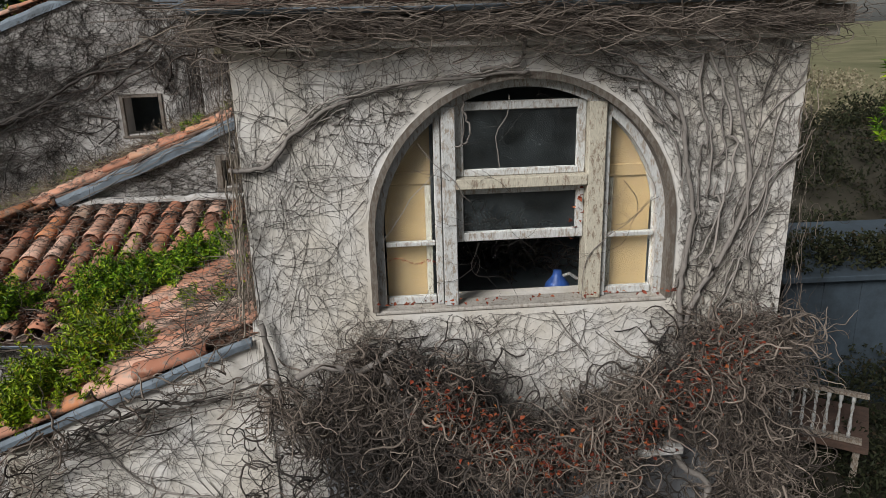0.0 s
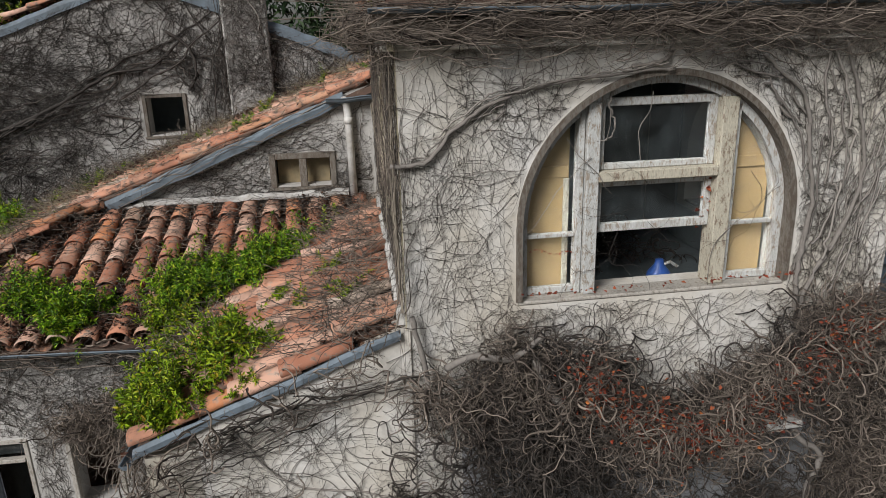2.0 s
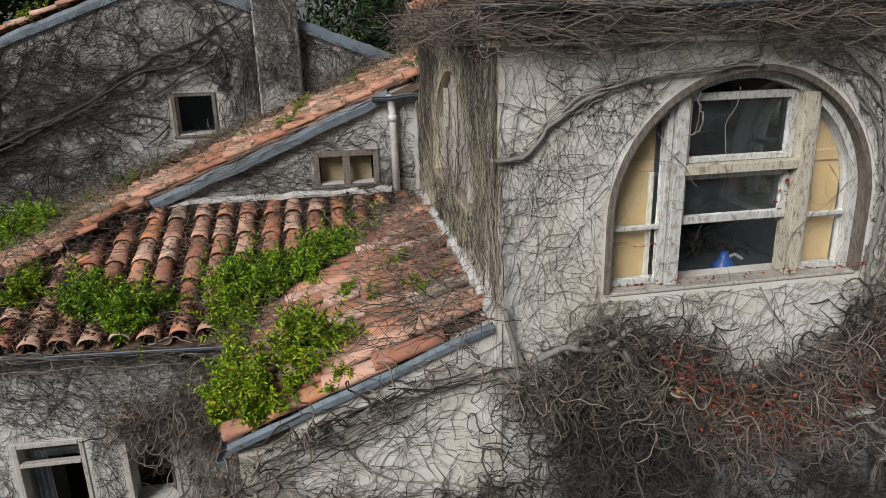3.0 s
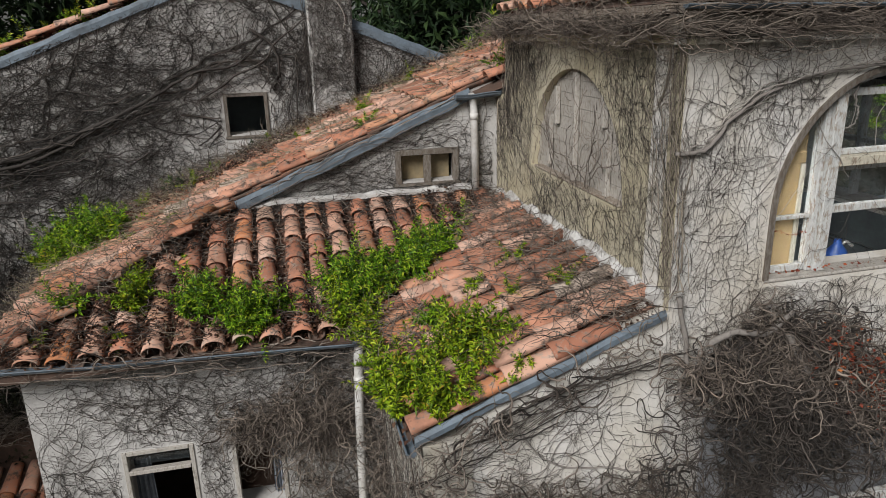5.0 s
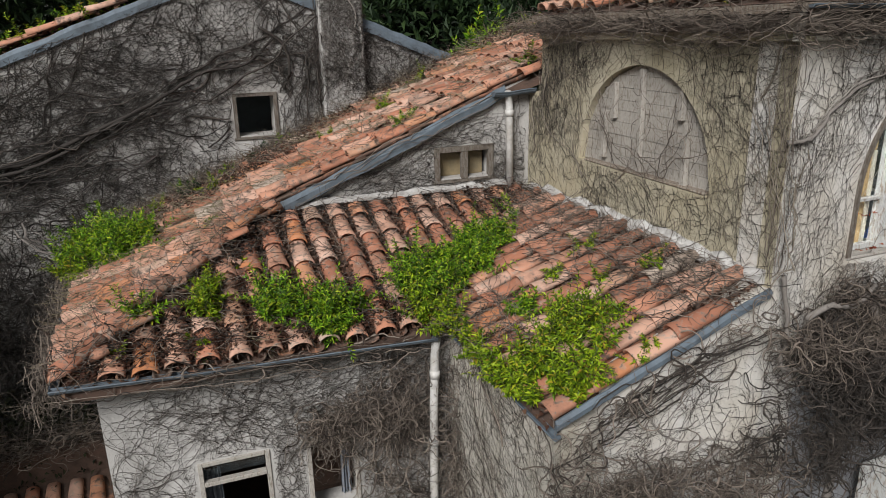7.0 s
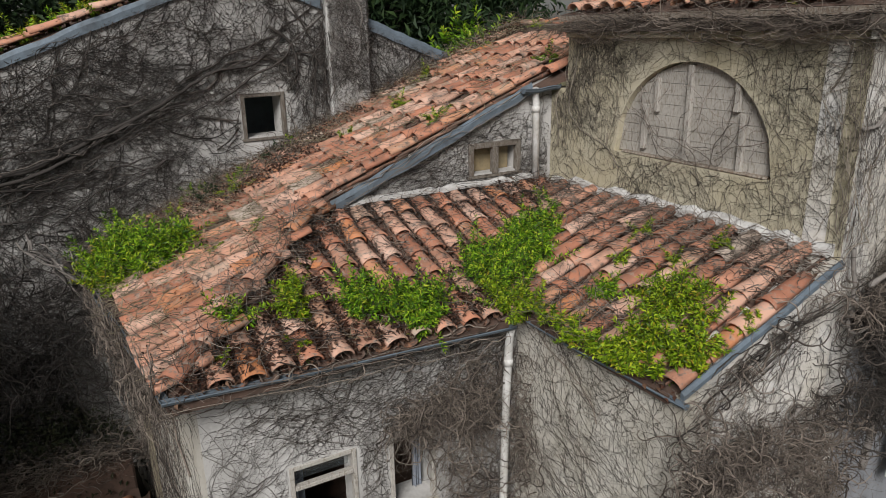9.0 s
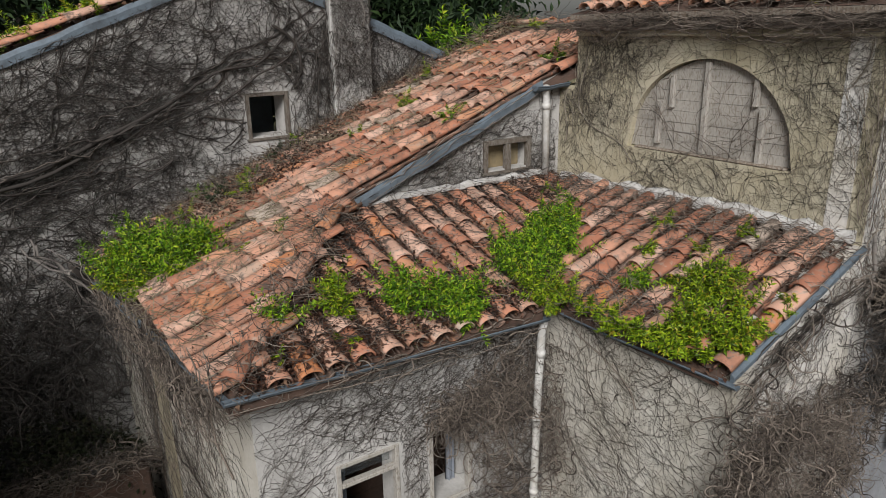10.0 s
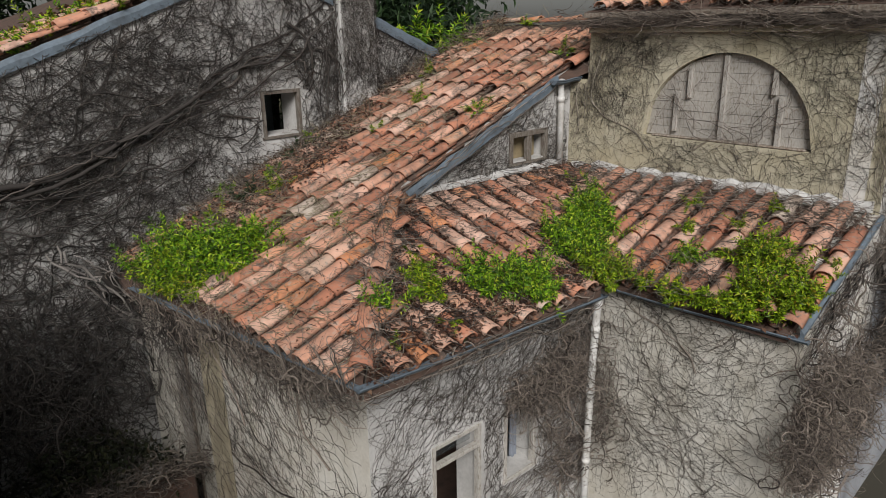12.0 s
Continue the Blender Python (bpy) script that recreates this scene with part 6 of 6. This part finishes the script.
# rust-coloured leaves in the tangle
c, s = line_centres([(0.1, 3.28, 3.15), (0.4, 3.24, 2.88), (0.65, 3.24, 2.72), (1.1, 3.26, 2.85), (1.6, 3.3, 3.2), (1.75, 3.34, 3.35)], 30, (0.1, 0.05, 0.09))
RNG = np.random.default_rng(87)
pk = RNG.integers(0, 30, 1500)
litter("dead_leaves", c[pk] + RNG.normal(0, 1, (1500, 3)) * s[pk], "rust-red dead leaves caught in the tangled creeper", RUST, (0.012, 0.038))
sp = np.array([S(RNG.uniform(0.65, 2.4), RNG.uniform(0.0, 0.06), 3.57) for _ in range(60)])
litter("dead_leaves", sp, "rust-red dead leaves on the window sill", RUST, (0.02, 0.035))
sp = np.array([S(1.86 + RNG.normal(0, 0.05), -0.08, 4.05 + RNG.normal(0, 0.14)) for _ in range(40)])
litter("dead_leaves", sp, "rust-red dead creeper leaves on the window frame", RUST, (0.02, 0.045))

sp = np.array([S(0.74 + 0.26 * t, -FY - 0.03, 3.79 - 0.03 * t + 0.012 * math.sin(9 * t)) for t in np.linspace(0, 1, 40)])
litter("dead_leaves", sp, "string of dry rust leaves across the side pane", RUST, (0.01, 0.02))
thick_stem([S(1.16, 0.0, 4.72), S(1.17, -0.04, 4.6), S(1.2, -0.03, 4.5), S(1.17, -0.03, 4.44), S(1.1, -0.03, 4.42)], 0.007, 0.004, "pale dangling root in front of the upper sash", 17)

# ---- beyond the tower ----
def tree(name, x, y, z, h, r, seed, mat, label, n=2600, leaf=0.3, trunk=0.18, low=0.35):
    global RNG
    RNG = np.random.default_rng(seed)
    top = tagged(empty(name, Matrix.Translation((x, y, z))), label, "tree", "trees behind the house")
    part("trunk", pipe_bm([(0, 0, -0.3), (0.1, 0.05, h * 0.3), (0.0, 0.1, h * 0.65), (0.05, 0, h * 0.9)], [trunk, trunk * 0.75, trunk * 0.5, trunk * 0.15], 8), STEM, top)
    nb = 24
    tips = []
    for k in range(nb):
        a, hz = RNG.uniform(0, 6.28), h * RNG.uniform(low, 0.92)
        L = r * RNG.uniform(0.6, 1.05) * (1.15 - 0.5 * hz / h)
        tip = np.array([math.cos(a) * L, math.sin(a) * L, hz + 0.2 * L])
        part("limb", pipe_bm([(0, 0.05, hz - 0.2 * L), tuple(tip * [0.5, 0.5, 1] - [0, 0, 0.1 * L]), tuple(tip)], [trunk * 0.3, trunk * 0.2, 0.01], 5), STEM, top)
        tips += [tip, tip * [0.6, 0.6, 1.0]]
    tips = np.array(tips)
    pk = RNG.integers(0, len(tips), n)
    pos = tips[pk] + RNG.normal(0, 1, (n, 3)) * np.array([0.2 * r, 0.2 * r, 0.09 * h])
    ln = leaf * RNG.uniform(0.5, 1.2, n)
    v, f = leaves(pos, RNG.normal(0, 1, (n, 3)) + [0, 0, 0.4], ln, ln * 0.3)
    tagged(link("crown", fast_mesh("crown", v, f, False), mat, top), kind="stuff")


for k, (x, y, h, r) in enumerate(((-0.6, 14.6, 6.0, 2.0), (0.7, 13.9, 6.2, 2.0), (1.9, 13.4, 6.0, 1.9), (2.5, 14.6, 6.4, 1.9))):
    tree("pine_tree", x, y, terrain(x, y), h, r, 130 + k, DARKGREEN, "dark evergreen tree behind the roofs", 8000, 0.26, low=0.08)
shrub("bright_bush", np.array([(0.9 + rnd.uniform(-0.8, 0.8), 11.2 + rnd.uniform(-0.4, 0.4), 4.0 + rnd.uniform(0, 0.75)) for _ in range(110)]), GREEN, "bright green bush behind the tiled roof", 134, 0.35, 0.14)
for k, (x, y, h, r) in enumerate(((-7.2, 17.0, 6.4, 2.2), (-12.0, 16.0, 6.5, 2.4), (-5.0, 20.0, 6.6, 2.2))):
    tree("evergreen_tree", x, y, terrain(x, y), h - terrain(x, y), r, 145 + k, DARKGREEN, "dark evergreen tree beyond the far gable", 3800, 0.3)
tree("evergreen_tree", -9.5, 15.0, terrain(-9.5, 15), 6.6, 2.2, 140, DARKGREEN, "dark evergreen tree beyond the far gable", 3500, 0.3)


def scrub(name, blobs, n, seed, mat, label, size=(0.06, 0.16), h=1.0):
    global RNG
    RNG = np.random.default_rng(seed)
    pk = RNG.integers(0, len(blobs), n)
    b = np.array(blobs)[pk]
    d = RNG.normal(0, 1, (n, 3))
    d /= np.linalg.norm(d, axis=1, keepdims=True)
    d[:, 2] = np.abs(d[:, 2])
    pos = b[:, :3] + d * b[:, 3:4] * RNG.uniform(0.75, 1.08, (n, 1)) * np.array([1, 1, h])
    ln = RNG.uniform(size[0], size[1], n)
    v, f = leaves(pos, RNG.normal(0, 1, (n, 3)) + [0, 0, 0.3], ln, ln * 0.5)
    return tagged(link(name, fast_mesh(name, v, f, False), mat), label, "scrub", kind="stuff")


rnd = random.Random(3)
bl = [(x, y, terrain(x, y) - 0.25, rnd.uniform(0.5, 0.95)) for x, y in [(rnd.uniform(4.5, 13), rnd.uniform(10.2, 16)) for _ in range(110)]]
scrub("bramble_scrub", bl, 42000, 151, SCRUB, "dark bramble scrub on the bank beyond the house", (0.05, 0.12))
bl = [(x, 8.3 + rnd.uniform(0, 0.6), 1.95, rnd.uniform(0.3, 0.5)) for x in np.linspace(4.7, 8.6, 12)]
scrub("bramble_scrub", bl, 7000, 152, SCRUB, "dark brambles hanging over the outbuilding", (0.04, 0.09))
bl = [(x, y, terrain(x, y) + 0.1, 0.5) for x, y in [(rnd.uniform(7, 14), rnd.uniform(15, 19)) for _ in range(40)]]
scrub("dry_bush", bl, 5000, 155, STRAW, "pale dry bushes at the field's edge", (0.05, 0.12))
shrub("laurel_shrub", np.array([(7.75 + rnd.uniform(-0.3, 0.9), 10.4 + rnd.uniform(-0.4, 0.4), 2.4 + rnd.uniform(0, 1.7)) for _ in range(55)]), GREEN, "green shrub at the edge of the bank", 153, 0.4, 0.16)
# Growth coloured near black, partly in place of the yard's deep shade.
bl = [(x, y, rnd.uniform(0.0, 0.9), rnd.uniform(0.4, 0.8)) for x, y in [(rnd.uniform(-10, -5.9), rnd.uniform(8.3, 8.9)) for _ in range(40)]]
scrub("ground_scrub", bl, 26000, 154, SCRUB, "low scrub in the yard, darkened to stand for its shade", (0.035, 0.08))
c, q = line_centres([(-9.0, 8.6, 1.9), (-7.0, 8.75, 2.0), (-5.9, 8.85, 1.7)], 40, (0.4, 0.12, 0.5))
tangle("tangled_creeper", c, q, 2600, 17, 0.035, 0.2, (0.003, 0.012), STEM_DARK, "tangle of stems at the far gable's foot, darkened for shade", 0.03, 57)

# Brambles added to darken the area behind the balustrade.
bl = [(rnd.uniform(4.6, 7.5), rnd.uniform(7.2, 8.0), rnd.uniform(-0.1, 0.5), rnd.uniform(0.3, 0.5)) for _ in range(16)]
scrub("bramble_scrub", bl, 7000, 156, SCRUB, "dark brambles added behind the balustrade for shade", (0.04, 0.08))
# Brambles added in place of the black void under the balcony.
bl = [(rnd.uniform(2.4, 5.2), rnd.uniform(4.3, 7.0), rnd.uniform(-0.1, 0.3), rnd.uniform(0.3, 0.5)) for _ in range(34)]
scrub("bramble_scrub", bl, 14000, 157, SCRUB, "dark brambles added for the void below the balcony", (0.04, 0.08))
# neighbour's blue-grey outbuilding and balustrade
shed = tagged(empty("outbuilding", pose(4.7, 8.1, 0)), "blue-grey boarded outbuilding overgrown at the edges", "outbuilding")
for k in range(8):
    boxed("wall_board", (k * 0.5, k * 0.5 + 0.494, 0, 0.05 + 0.004 * (k % 2), 0.0, 1.85), BLUE_WALL, shed, bevel=0.006)
bm = bmesh.new()
box(bm, -0.1, 4.2, -0.1, 2.4, 1.852, 1.93, bevel=0.01)
part("roof", bm, BLUE_WALL, shed)
rail_m = pose(3.72, 6.9, 0.66, 0, 0, -33) @ Matrix.Scale(0.68, 4)
bal = tagged(empty("balustrade", rail_m), "white timber balustrade with turned balusters, rotting", "balustrade")
boxed("handrail", (-0.3, 1.7, -0.05, 0.05, 0.80, 0.86), BARE_WOOD, bal)
boxed("bottom_rail", (-0.3, 1.7, -0.06, 0.06, 0.0, 0.07), BARE_WOOD, bal)
for k in range(11):
    u = -0.2 + k * 0.17
    zs = [0.071, 0.14, 0.17, 0.24, 0.36, 0.5, 0.6, 0.66, 0.7, 0.799]
    rs = [0.032, 0.032, 0.018, 0.034, 0.026, 0.018, 0.03, 0.018, 0.032, 0.032]
    part("baluster", pipe_bm([(u, 0, zz) for zz in zs], rs, 8), PAINT, bal, "peeling white turned baluster", smooth=True)
deck = boxed("balcony_deck", (-0.4, 1.8, -0.1, 1.3, -0.12, -0.002), DECK, None, "", rail_m)
tagged(deck, "rotting dark timber balcony floor", "balcony")
for u in (-0.3, 1.6):
    p = boxed("balcony_post", (u, u + 0.1, 0.0, 0.1, -0.96, -0.122), BARE_WOOD, None, "", rail_m)
    tagged(p, "dark timber post below the balcony", "post")

# ---- things at the tower ----
led = boxed("stone_ledge", (1.98, 2.36, -0.3, -0.004, 2.66, 2.71), MORTAR, None, "", M_TOWER_S, 0.008)
tagged(led, "pale chipped stone ledge among the dead creeper", "ledge")
p = boxed("timber_bracket", (2.14, 2.18, -0.24, -0.19, 2.712, 2.98), BARE_WOOD, None, "", M_TOWER_S)
tagged(p, "grey timber upright standing on the ledge", "bracket")
p = boxed("white_board", (0.95, 2.3, -0.20, -0.15, 1.3, 1.92), PAINT, None, "", M_TOWER_S @ pose(0, 0, 0, 0, 0, 0))
tagged(p, "white painted board fixed low on the tower", "board")
bm = pipe_bm([(0, 0, 0), (0, 0, 0.03), (0, 0, 0.2), (0, 0, 0.26), (0, 0, 0.3)], [0.085, 0.09, 0.06, 0.026, 0.02], 12)
t = tagged(part("blue_jug", bm, BLUE, None, "", pose(0.93, 4.32, 3.19) @ Matrix.Diagonal((1.35, 1.1, 0.95, 1)), True), "blue plastic jug standing inside the window", "jug")
part("spout", pipe_bm([(0, 0, 0.24), (0.06, 0, 0.27), (0.1, 0, 0.23)], 0.012, 6), PAINT, t)
